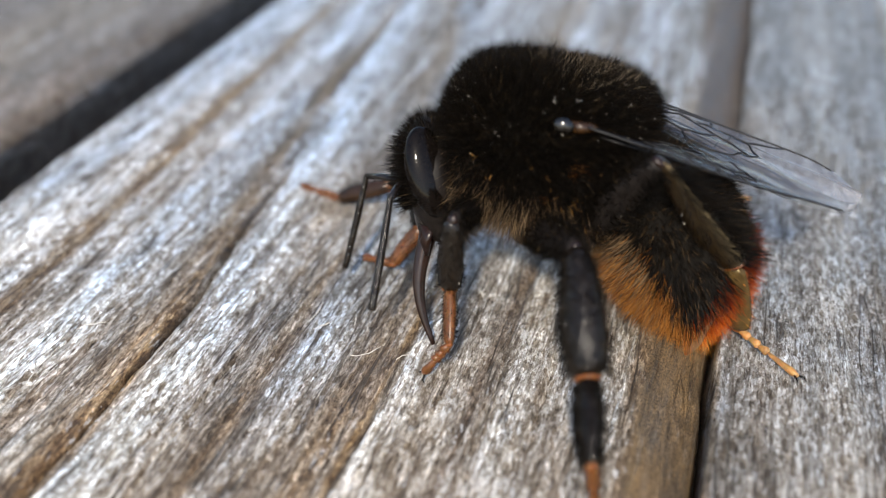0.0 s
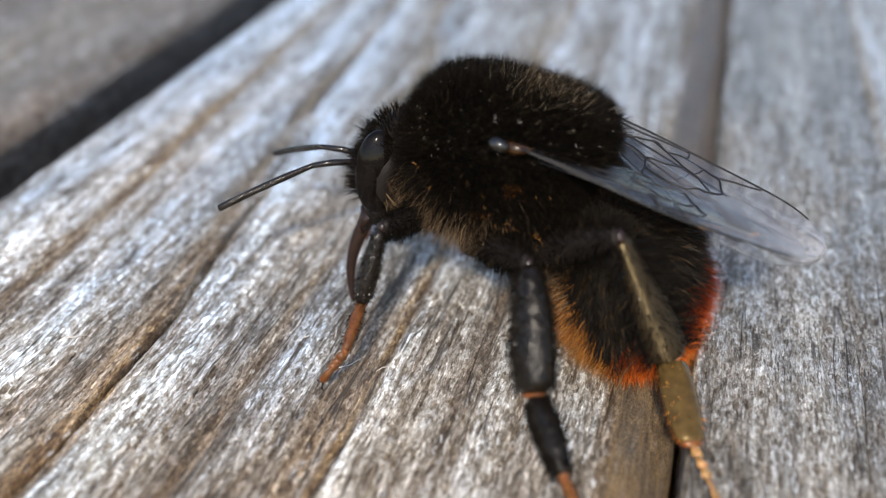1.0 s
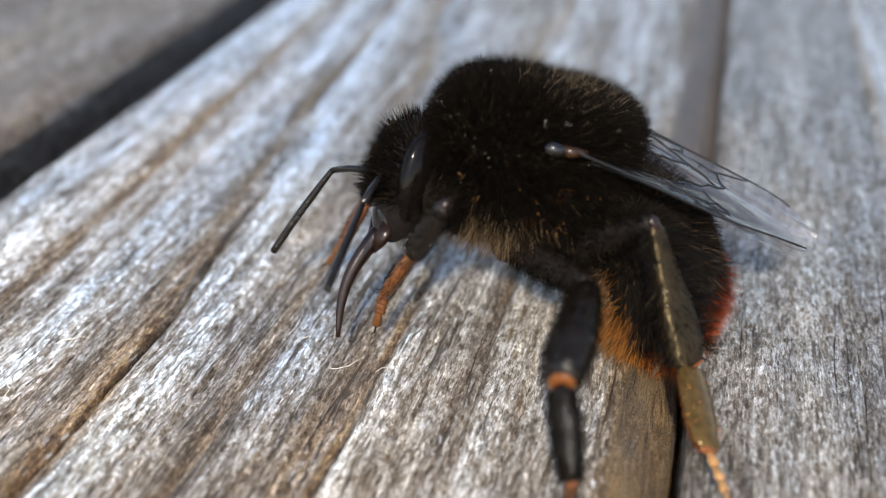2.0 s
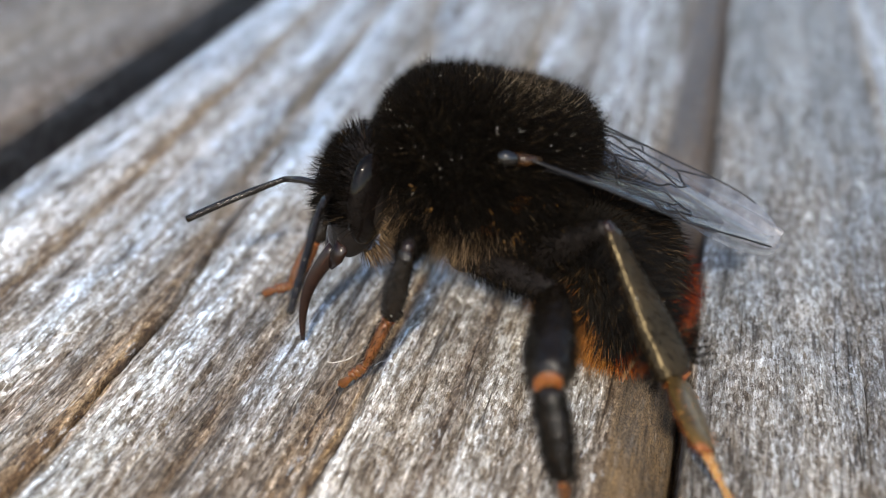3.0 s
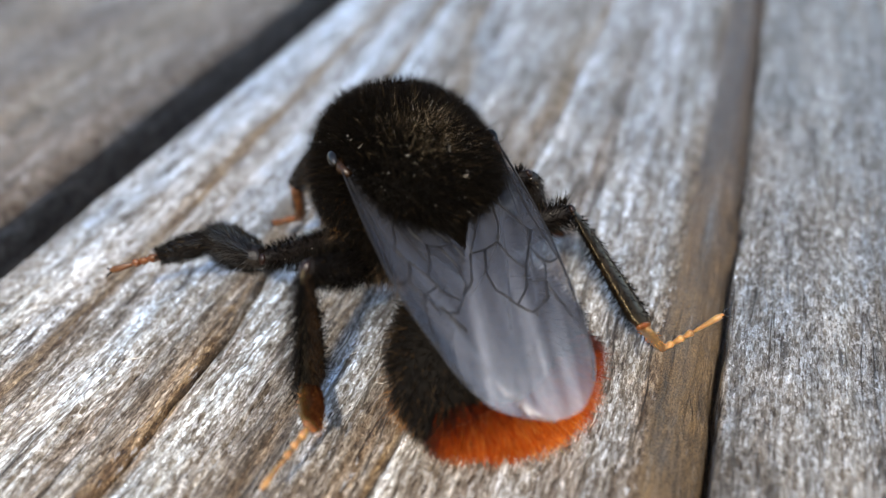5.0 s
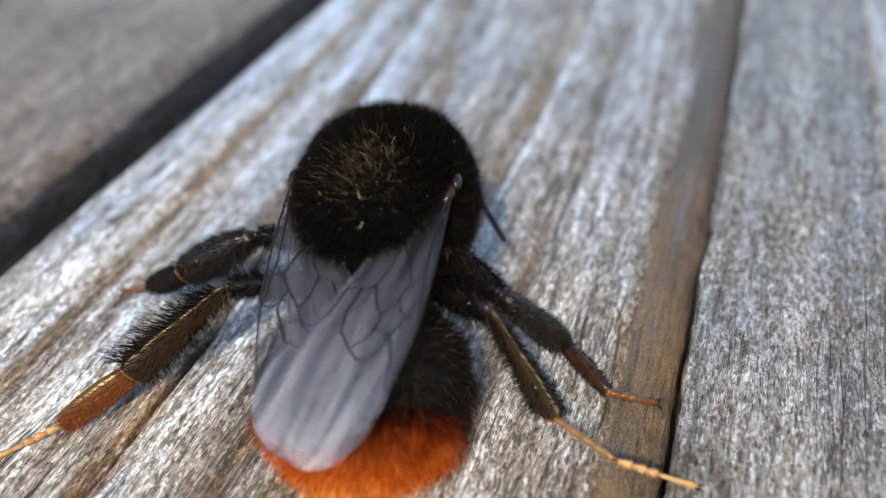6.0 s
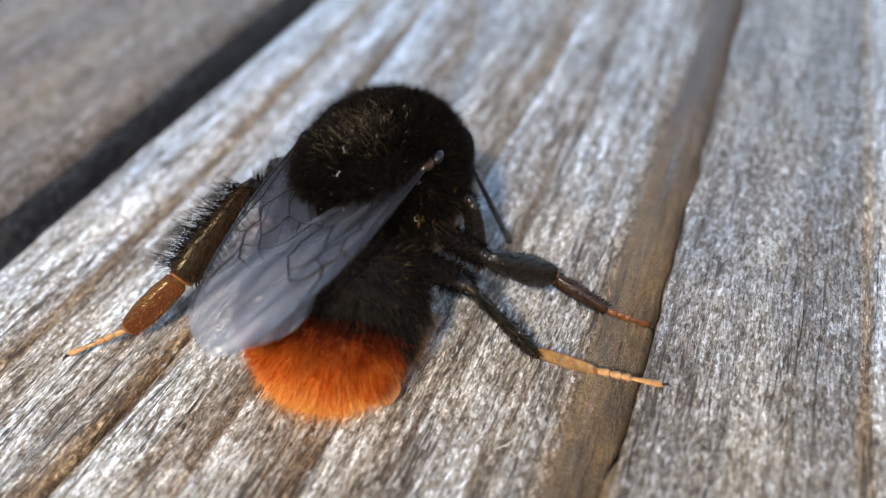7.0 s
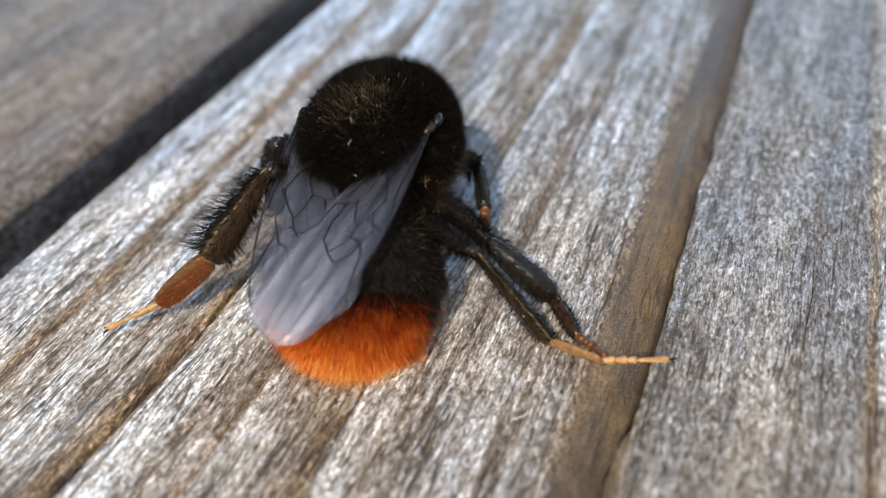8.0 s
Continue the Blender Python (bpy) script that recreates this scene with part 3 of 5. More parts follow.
ground_mat, gt, gp = material("paving")
gn = scaled_noise(gt, gt.nodes.new("ShaderNodeTexCoord").outputs["Object"], (8, 8, 8), 8, 0.65)
gt.links.new(ramp(gt, [(0.3, (0.10, 0.097, 0.09)), (0.7, (0.22, 0.21, 0.20))], gn).outputs[0], gp.inputs["Base Color"])
gp.inputs["Roughness"].default_value = 0.9
gv, gf = [(-4e5, -4e5, 0), (4e5, -4e5, 0), (4e5, 4e5, 0), (-4e5, 4e5, 0)], [(0, 1, 2, 3)]
ground = new("ground", mesh_of("ground", gv, gf, ground_mat, False))
ground.location.z = -0.0262
tagged(ground, "grey paving close under the planks", "ground", kind="structure")

# ---- the bumblebee ----
bee = tagged(new("bumblebee"), "large black bumblebee with an orange-red tail and smoky folded wings", "bumblebee")
cam.data.dof.focus_object = bee

TH, TH_R = np.array([0.35, 0, -0.05]), np.array([4.6, 4.15, 3.75])


def boxy(v):
    """A sphere's points pushed towards a rounded box."""
    a = np.abs(v)
    side = (a[:, 0] ** 3.9 + a[:, 2] ** 3.9) ** (2.4 / 3.9)
    w = v / ((side + a[:, 1] ** 2.4) ** (1 / 2.4))[:, None] * np.array([0.95, 0.95, 0.95])
    w[:, 1] *= 1 - 0.07 * np.clip(-w[:, 0], 0, 1)
    w[:, 2] += -0.20 * w[:, 0] * np.clip(w[:, 2], 0, 1)
    return w


thorax = part("thorax", *ellipsoid(TH, TH_R, shape=boxy), skin, bee)
fur_on("fur", TH, TH_R, 76000, 0.95, (-0.35, 0, 0.15), black_fur, thorax, 101, shape=boxy, wild=0.33, width=0.0105,
       keep=lambda p, r: p[:, 2] > -0.55 + r.normal(0, 0.12, len(p)), label="dense black fur")
fur_on("fur", TH, TH_R, 22000, 1.25, (-0.2, 0, -0.4), belly_fur, thorax, 103, shape=boxy, width=0.0105, wild=0.3,
       keep=lambda p, r: p[:, 2] < -0.42 + r.normal(0, 0.14, len(p)), label="pale brown belly fur")
fur_on("guard_hair", TH, TH_R, 6500, 1.3, (-0.3, 0, 0.2), black_fur, thorax, 109, shape=boxy, wild=0.36, width=0.0125,
       keep=lambda p, r: p[:, 2] > -0.2, label="longer black guard hairs")
# bald spot whose paler hairs also paint the sheen on the back
fur_on("dorsal_patch", TH, TH_R, 26000, 1.0, (-0.35, 0, 0.15), grey_fur, thorax, 105, shape=boxy, wild=0.36, width=0.0105,
       keep=lambda p, r: (p[:, 2] > 0.66 + 0.07 * r.normal(0, 1, len(p))) & (np.hypot(p[:, 0] + 0.16, p[:, 1]) < 0.36 + r.normal(0, 0.12, len(p))), label="worn grey-brown patch of fur, sheen painted in")
fur_on("collar", TH, TH_R, 9000, 0.95, (0.35, 0, 0.25), black_fur, thorax, 107, shape=boxy, wild=0.35, width=0.015,
       keep=lambda p, r: (p[:, 0] > 0.62) & (p[:, 2] > -0.3), label="long black collar fur")
# sparse brown hairs added in place of golden glints on the flank
for s in (1, -1):
    fur_on("glint_tuft", TH, TH_R, 60000, 0.5, (-0.6, 0, 0.0), honey_fur, thorax, 131 + s, shape=boxy, width=0.012, wild=0.5, label="few brown hairs for glints under the wing",
           keep=lambda p, r, s=s: (np.hypot(p[:, 0] + 0.30, p[:, 2] - 0.12) < 0.10 * r.uniform(0, 1, len(p))) & (p[:, 1] * s > 0) | ((np.hypot(p[:, 0] + 0.10, p[:, 2] + 0.30) < 0.08 * r.uniform(0, 1, len(p))) & (p[:, 1] * s > 0)))
part("waist", *ellipsoid((-3.6, 0, -0.9), (1.3, 1.5, 1.5), 16, 10), skin, bee)
part("neck", *ellipsoid((3.7, 0, -1.1), (1.2, 1.3, 1.3), 16, 10), skin, bee)
for s in (1, -1):
    part("tegula", *ellipsoid((0.15, 4.12 * s, 2.2), (0.46, 0.26, 0.33), 18, 12), gloss_chitin, bee, "shiny black wing-base scale")
    part("wing_root", *tube([(-0.1, 3.85 * s, 2.15), (-0.6, 4.0 * s, 2.3), (-1.2, 3.8 * s, 2.4)], [0.30, 0.26, 0.17], 9, 0.8), hinge_chitin, bee, "brown wing hinge")
# pale curls of dust caught in the fur
curls = []
cr = np.random.default_rng(77)
for k in range(26):
    d = cr.normal(0, 1, 3) * (1, 1, 0.6) + (0, 0, 0.8)
    d /= np.linalg.norm(d)
    at = boxy(d[None])[0] * TH_R * 1.10 + TH
    a, b = cr.normal(0, 1, 3), cr.normal(0, 1, 3)
    size = cr.uniform(0.05, 0.15) if k % 6 else 0.3
    arc = np.linspace(0, cr.uniform(1.5, 4.0), 6)
    curls.append(tube([at + size * (np.cos(q) * a + np.sin(q) * b) / 1.7 for q in arc], [0.016] * 6, 4))
# dust specks, most of them added for whitish glints on the fur
for k in range(300):
    d = cr.normal(0, 1, 3) * (1, 1, 0.5) + (-0.1, 0, 0.9)
    d /= np.linalg.norm(d)
    size = cr.uniform(0.008, 0.02)
    curls.append(ellipsoid(boxy(d[None])[0] * TH_R * cr.uniform(1.06, 1.15) + TH, (size, size * 0.8, size), 6, 5))
part("dust", *joined(curls), dust_mat, thorax, "pale curls of dust in the fur", "stuff")
# golden flakes standing in for flank glints, in loose clusters under the wings
glints = []
for s in (1, -1):
    for cx, cz, count in ((-0.62, 0.10, 7), (-0.40, -0.30, 9), (-0.05, -0.05, 4), (0.55, -0.15, 4), (-0.75, -0.35, 7)):
        for k in range(count):
            d = np.array([cx + cr.normal(0, 0.09), s, cz + cr.normal(0, 0.08)])
            d /= np.linalg.norm(d)
            at = boxy(d[None])[0] * TH_R * cr.uniform(1.08, 1.15) + TH
            way, bend = cr.normal(0, 1, 3) * (1, 0.4, 1), cr.normal(0, 0.35, 3)
            size = cr.uniform(0.03, 0.16)
            glints.append(tube([at + size * (q * way + q * q * bend) for q in np.linspace(-1, 1, 5)], np.array([0.3, 0.8, 1, 0.7, 0.3]) * cr.uniform(0.016, 0.04), 5))
part("glint_flakes", *joined(glints), glint_mat, thorax, "golden flakes and grains under the wings", "stuff")

# abdomen: its own axis runs back and down
AB_AT = Vector((-3.1, 0, -0.7))
AB_C, AB_R = np.array([-4.5, 0, 0]), np.array([5.0, 5.05, 3.9])


def abdomen_shape(v):
    rings = 1 + 0.02 * np.sin(v[:, 0] * 15)
    taper = 1 - 0.10 * v[:, 0] ** 2 - 0.06 * np.clip(-v[:, 0], 0, 1)
    belly = np.where(v[:, 2] < 0, 0.66, 1.0)
    return np.c_[v[:, 0], v[:, 1] * rings * taper, v[:, 2] * rings * taper * belly]


def red_line(p):
    """How far forward the orange reaches: furthest over the back, less down the flanks."""
    return -0.18 - 0.66 * np.clip(0.40 - p[:, 2], 0, 1) ** 0.9


abdomen = part("abdomen", *ellipsoid(AB_C, AB_R, 36, 40, abdomen_shape), skin, bee, "black abdomen with an orange-red tip")
fur_on("fur", AB_C, AB_R * 0.97, 21000, 0.85, (-0.9, 0, -0.05), sooty_fur, abdomen, 111, shape=abdomen_shape, width=0.017,
       keep=lambda p, r: (p[:, 0] > red_line(p) - 0.05 + r.normal(0, 0.10, len(p))) & (p[:, 2] > -0.62 + r.normal(0, 0.1, len(p))), label="short black fur", droop=0.1)
fur_on("tail_fur", AB_C, AB_R * 0.96, 60000, 1.3, (-0.8, 0, -0.1), red_fur, abdomen, 113, shape=abdomen_shape,
       keep=lambda p, r: (p[:, 0] < red_line(p) + r.normal(0, 0.055, len(p))) & (p[:, 2] > -0.14 + r.normal(0, 0.10, len(p))), width=0.012, label="bright orange-red tail fur", droop=0.15, wild=0.24)
fur_on("border_fur", AB_C, AB_R * 0.985, 40000, 1.15, (-0.95, 0, 0.0), sooty_fur, abdomen, 127, shape=abdomen_shape, width=0.013, droop=0.1, wild=0.2,
       keep=lambda p, r: (p[:, 0] < red_line(p) + 0.08) & (p[:, 0] > red_line(p) - 0.22 * r.uniform(0, 1, len(p)) ** 1.6) & (p[:, 2] > -0.5), label="black hairs that thin out over the orange")


def tail_cap(v):
    return abdomen_shape(np.c_[np.minimum(v[:, 0], red_line(v) - 0.14), v[:, 1], v[:, 2]] * np.array([1.004, 1, 1]))


part("tail_skin", *ellipsoid(AB_C, AB_R * 1.006, 36, 40, tail_cap), rust_chitin, abdomen, "rust-brown skin under the tail fur")
# golden hairs that stand in for the glowing rim of the tail
fur_on("tail_fringe", AB_C, AB_R * 0.96, 34000, 1.8, (-0.8, 0, -0.45), golden_fur, abdomen, 117, shape=abdomen_shape,
       keep=lambda p, r: (p[:, 0] < red_line(p) + 0.05 + r.normal(0, 0.05, len(p))) & (p[:, 0] < -0.80 + r.normal(0, 0.08, len(p))), label="golden fringe for the lit rim of the tail", wild=0.16, width=0.010)
fur_on("belly_fringe", AB_C, AB_R * 0.97, 42000, 1.25, (-0.5, 0, -0.5), honey_fur, abdomen, 119, shape=abdomen_shape,
       keep=lambda p, r: (p[:, 0] < 0.05 + r.normal(0, 0.2, len(p))) & (p[:, 2] < np.where(p[:, 0] < -0.5, 0.0, -0.42) + r.normal(0, 0.12, len(p))), label="golden fringe under the belly", width=0.009)
fur_on("belly_fringe", AB_C, AB_R * 0.97, 9000, 1.2, (-0.5, 0, -0.4), belly_fur, abdomen, 115, shape=abdomen_shape,
       keep=lambda p, r: (p[:, 0] > -0.7) & (p[:, 2] < -0.5), label="pale brown fringe")

# head, about its neck joint
NECK = np.array([3.9, 0, -1.2])


def head_shape(v):
    z = v[:, 2]
    narrow = 1 - 0.30 * np.clip(-z, 0, 1) ** 1.5
    return np.c_[v[:, 0] * (1 - 0.25 * np.clip(-z, 0, 1)) + 0.25 * np.clip(-z, 0, 1), v[:, 1] * narrow, z]


head = part("head", *ellipsoid((1.5, 0, -1.35), (1.5, 2.35, 3.0), 28, 20, head_shape), chitin_dull, bee, "glossy black head")
for s in (1, -1):
    ev, ef = ellipsoid((0, 0, 0), (1.08, 0.62, 2.1), 28, 20)
    m = Euler((radians(-6 * s), radians(6), radians(24 * s))).to_matrix()
    ev = [np.array(m @ Vector(q)) + np.array([1.75, 1.76 * s, -1.2]) for q in ev]
    part("eye", ev, ef, eye_mat, head, "long glossy black compound eye")
    mv, mf = tube([(2.3, 0.75 * s, -3.5), (2.55, 0.55 * s, -4.2), (2.6, 0.15 * s, -4.8)], [0.42, 0.40, 0.16], 10, 0.6)
    part("mandible", mv, mf, brown_chitin, head)
part("clypeus", *ellipsoid((2.35, 0, -3.1), (0.5, 0.95, 1.1), 18, 12), chitin, head)
fur_on("fur", (1.5, 0, -1.4), (1.35, 2.1, 2.5), 6500, 1.1, (0.25, 0, 0.3), black_fur, head, 121,
       keep=lambda p, r: (p[:, 2] > -0.45) & (np.abs(p[:, 1]) < 0.86 + 0.2 * (p[:, 2] > 0.5)), label="black fur on the crown and face")
fur_on("cheek_fur", (1.3, 0, -1.6), (1.35, 2.1, 2.5), 2600, 1.0, (-0.5, 0, -0.3), belly_fur, head, 123,
       keep=lambda p, r: (p[:, 0] < -0.1) & (p[:, 2] < 0.2))


def flagellum_mesh(length, joints, r):
    path, rad = [], []
    for k in range(joints):
        for u in (0.0, 0.12, 0.88, 1.0):
            x = (k + u) * length / joints
            path.append((x, 0, 0.10 * math.sin(x * 0.5)))
            rad.append(r * (0.92 if u in (0.0, 1.0) else 1.0) * (0.85 + 0.25 * min(1, k / 3)) * (0.6 if k == joints - 1 and u == 1.0 else 1))
    return tube(path, rad, 8)


antennae = {}
for s, side in ((1, "LA"), (-1, "RA")):
    scape = part("scape", *tube([(0, 0, 0), (0.3, 0, 0), (1.4, 0, 0.08), (2.4, 0, 0)], [0.12, 0.16, 0.17, 0.14], 8), chitin, bee, "black antenna base")
    whip = part("flagellum", *flagellum_mesh(5.0, 11, 0.165), leg_chitin, bee, "jointed black antenna whip")
    antennae[side] = (scape, whip)
su = np.linspace(0, 1, 14)
pv, pf = tube(np.c_[5.2 * su, np.zeros(14), 0.55 * np.sin(su * np.pi)], 0.42 * (1 - 0.75 * su ** 1.2), 10, 0.7)
sheath = part("proboscis", pv, pf, brown_chitin, bee, "dark brown curved tongue sheath")
for s in (1, -1):
    qv, qf = tube(np.c_[4.6 * su, 0.16 * s * np.ones(14) * (1 - su), 0.5 * np.sin(su * np.pi) + 0.06], 0.16 * (1 - 0.8 * su), 6)
    part("palp", qv, qf, palp_chitin, sheath)


# ---- legs: limbs run along +x from their joint ----
def limb(length, profile, flat, sides=12, bow=0.0):
    us = np.linspace(0, 1, len(profile))
    uu = np.linspace(0, 1, 15)
    r = np.interp(uu, us, profile)
    path = np.c_[uu * length, np.zeros(15), bow * np.sin(uu * np.pi)]
    r = r.copy()
    r[0] *= 0.55
    r[-1] *= 0.6
    return tube(path, r, sides, flat)


def limb_hairs(length, profile, flat, count, hair, seed, way=(0.5, 0, 0), side=None):
    r = np.random.default_rng(seed)
    u = r.uniform(0.05, 0.97, count)
    a = r.uniform(0, 2 * np.pi, count) if side is None else r.normal(side, 0.5, count)
    rad = np.interp(u, np.linspace(0, 1, len(profile)), profile)
    out = np.c_[np.zeros(count), np.cos(a) * flat, np.sin(a)]
    roots = np.c_[u * length, rad * 0.95 * out[:, 1], rad * 0.95 * out[:, 2]]
    return strands(roots, out + np.array(way), hair * r.uniform(0.5, 1.2, count), 0.014, seed + 1, 0.05, 0.2)


SEGS = {  # length, radii along it, thickness ratio
    "1": {"femur": (4.0, (0.45, 0.62, 0.60, 0.40), 0.75), "tibia": (3.7, (0.38, 0.52, 0.60, 0.50), 0.75),
          "basitarsus": (2.5, (0.36, 0.42, 0.40, 0.32), 0.7), "tarsus": (2.0, (0.20, 0.2, 0.2, 0.2), 1)},
    "2": {"femur": (5.3, (0.50, 0.72, 0.66, 0.42), 0.75), "tibia": (5.3, (0.58, 0.95, 1.12, 0.86), 0.8),
          "basitarsus": (3.6, (0.52, 0.66, 0.60, 0.38), 0.75), "tarsus": (2.8, (0.2, 0.2, 0.2, 0.2), 1)},
    "3": {"femur": (6.1, (0.55, 0.85, 0.75, 0.45), 0.7), "tibia": (6.7, (0.36, 0.62, 0.92, 0.98), 0.5),
          "basitarsus": (4.1, (0.66, 0.80, 0.78, 0.55), 0.42), "tarsus": (3.7, (0.2, 0.2, 0.2, 0.2), 1)}}
COXA = {"1": (2.2, 1.9, -3.0), "2": (0.0, 2.4, -3.3), "3": (-2.4, 2.4, -3.0)}


def tarsus_mesh(length, thick):
    pieces, x = [], 0.0
    for k, share in enumerate((0.2, 0.17, 0.15, 0.48)):
        l = share * length
        r0, r1 = (0.14 * thick, 0.235 * thick) if k < 3 else (0.11 * thick, 0.2 * thick)
        pieces.append(tube([(x, 0, 0), (x + 0.1 * l, 0, 0), (x + 0.8 * l, 0, 0.02), (x + l, 0, 0)], [r0 * 0.6, r0, r1, r1 * 0.6], 8, 0.75))
        x += l * 0.97
    return pieces, x


legs = {}
dr = np.random.default_rng(41)
for side, s in (("L", 1), ("R", -1)):
    for k in "123":
        coxa = part("coxa", *ellipsoid(np.array(COXA[k]) * (1, s, 1), (0.8, 0.85, 0.9), 14, 10), chitin_dull, bee)
        made = []
        for n, seg in enumerate(("femur", "tibia", "basitarsus")):
            length, prof, flat = SEGS[k][seg]
            if side == "R" and k != "1" and n:
                prof = tuple((0.55 if k == "3" and n == 2 else 0.8) * r for r in prof)
            mat = chitin_dull if seg == "femur" else shin_chitin if seg == "tibia" and k == "3" else leg_chitin if seg != "basitarsus" else {"1": rust_foot, "2": leg_chitin if s > 0 else umber_chitin, "3": plate_chitin if s > 0 else straw_chitin}[k]
            ob = part(seg, *limb(length, prof, flat), mat, bee,
                      {"femur": "black hairy thigh", "tibia": "broad black shin", "basitarsus": "flat rust-brown first foot joint" if k != "2" else "flat black first foot joint"}[seg])
            seed = 200 + n + 10 * int(k) + 100 * (s > 0)
            v, f = joined([limb_hairs(length, prof, flat, (40 if n == 2 else 650) if k == "3" and n else 350 if n == 2 and k == "1" else 700 if k == "1" and n == 1 else 1700 if s > 0 or n == 0 else 800, 0.28 if k == "3" and n == 2 else {"1": (0.5, 0.24, 0.22), "2": (0.55, 0.45, 0.36), "3": (0.75, 0.5, 0.3)}[k][n] * (1 if s > 0 or n == 0 else 0.7), seed, (0.55, 0, 0))] + (
                [limb_hairs(length, prof, flat, 520, 1.45 if s > 0 else 0.7, seed + 5, (0.35, 0, 0), 1.57), limb_hairs(length, prof, flat, 300, 0.9 if s > 0 else 0.4, seed + 6, (0.5, 0, 0), -1.57)] if seg == "tibia" and k == "3" else []))
            part("bristles", v, f, golden_fur if seg == "basitarsus" and k == "3" else black_fur, ob, kind="stuff", smooth=False)
            if k == "3" and n and s > 0:
                # the inner face is matt with dense short hair
                v, f = limb_hairs(length, prof, flat, 3400 if n == 1 else 2600, 0.22, seed + 8, (1.1, 0, 0), 0.0)
                part("hair_pad", v, f, umber_fur if n == 1 else rust_pad, ob, "dense short brown hair on the inner face", "stuff", smooth=False)
            cap = ellipsoid((length - 0.02, 0, 0), (0.17, prof[-1] * flat * 0.78, prof[-1] * 0.78), 14, 8)
            part("joint", *cap, brown_chitin if n == 0 else joint_chitin, ob, "brown knee joint" if n == 0 else "amber joint")
            specks = []
            for _ in range(6):
                u, a = dr.uniform(0.1, 0.9), dr.uniform(0, 6.28)
                rad = np.interp(u, np.linspace(0, 1, len(prof)), prof) * 1.02
                size = dr.uniform(0.012, 0.032)
                specks.append(ellipsoid((u * length, rad * flat * math.cos(a), rad * math.sin(a)), (size * 1.6, size, size), 6, 5))
            if seg != "basitarsus":
                part("dust", *joined(specks), dust_mat, ob, kind="stuff")
            made.append(ob)
        pieces, x = tarsus_mesh(SEGS[k]["tarsus"][0], 1.0 if k == "3" else 1.3)
        foot = part("tarsus", *joined(pieces), amber_chitin if k == "3" else rust_foot, bee, "jointed amber foot" if k == "3" else "jointed rust-brown foot")
        for c in (1, -1):
            part("claw", *tube([(x - 0.05, 0.08 * c, 0), (x + 0.22, 0.22 * c, 0.02), (x + 0.36, 0.30 * c, -0.16)], [0.06, 0.05, 0.01], 6), chitin, foot, "curved dark claw")
        made.append(foot)
        legs[side + k] = made


# ---- wings: +x to the tip, +y to the leading edge ----
def wing_edge(u, length, width, lead):
    """Leading and trailing outline at u along the wing: a paddle, narrow at the base, round at the tip."""
    cap = math.sqrt(max(0.0, 1 - max(0.0, (u - 0.78) / 0.22) ** 2.3))
    front = lead * width * (0.25 + 0.75 * math.sin(min(1, u * 1.5) * math.pi * 0.5)) * cap
    back = -(1 - lead) * width * (0.20 + 0.80 * min(1.0, u / 0.72) ** 1.15) * cap
    return front, back


def wing_sheet(length, width, lead, s):
    """The membrane, a hundredth of a millimetre thin and pleated along the veins."""
    nu, nv = 60, 24
    verts, faces = [], []
    for i in range(nu):
        u = i / (nu - 1) * 0.999
        for j in range(nv):
            verts.append(wing_point(u, j / (nv - 1), length, width, lead, s))
    for i in range(nu - 1):
        for j in range(nv - 1):
            q = (i * nv + j, (i + 1) * nv + j, (i + 1) * nv + j + 1, i * nv + j + 1)
            faces.append(q if s < 0 else tuple(reversed(q)))
    return verts, faces


def wing_point(u, v, length, width, lead, s):
    a, b = wing_edge(u, length, width, lead)
    if a - b < 0.06:
        a, b = a + 0.05, b - 0.05
    j = v * 17
    z = 0.10 * math.sin(v * 34.0 + u * 1.5) * max(0.0, u - 0.25) + 0.08 * math.sin(j * 1.15) * u + 0.05 * math.sin(j * 2.9 + u * 3) * u + 0.12 * math.sin(u * 9 + j * 0.4) * u - 0.30 * u * u
    return (u * length, -s * (b + (a - b) * v), z)


LONG_VEINS = [
    [(0.0, 0.98), (0.25, 0.985), (0.5, 0.985), (0.75, 0.985), (0.9, 0.98)],
    [(0.0, 0.86), (0.15, 0.84), (0.30, 0.86), (0.40, 0.93), (0.47, 0.97)],
    [(0.0, 0.55), (0.12, 0.44), (0.21, 0.34), (0.33, 0.40), (0.39, 0.36)],
    [(0.0, 0.25), (0.15, 0.20), (0.30, 0.12), (0.42, 0.06)]]
CELL_VEINS = [
    [(0.39, 0.36), (0.41, 0.22), (0.42, 0.06)],
    [(0.41, 0.22), (0.50, 0.24), (0.57, 0.34), (0.62, 0.50), (0.56, 0.60), (0.49, 0.62), (0.42, 0.70), (0.36, 0.80)],
    [(0.39, 0.36), (0.46, 0.50), (0.50, 0.62)],
    [(0.21, 0.34), (0.28, 0.58), (0.36, 0.76), (0.42, 0.70)],
    [(0.62, 0.50), (0.65, 0.62), (0.61, 0.76), (0.55, 0.78), (0.54, 0.62)],
    [(0.55, 0.78), (0.49, 0.82), (0.42, 0.70)],
    [(0.55, 0.78), (0.63, 0.88), (0.73, 0.97)],
    [(0.46, 0.76), (0.48, 0.88), (0.47, 0.97)],
    [(0.42, 0.06), (0.52, 0.10), (0.58, 0.02)]]
HIND_VEINS = [[(0.0, 0.97), (0.4, 0.98), (0.8, 0.97)], [(0.0, 0.55), (0.35, 0.55), (0.6, 0.60), (0.85, 0.62)], [(0.35, 0.55), (0.55, 0.30), (0.7, 0.1)],
              [(0.6, 0.60), (0.6, 0.97)]]


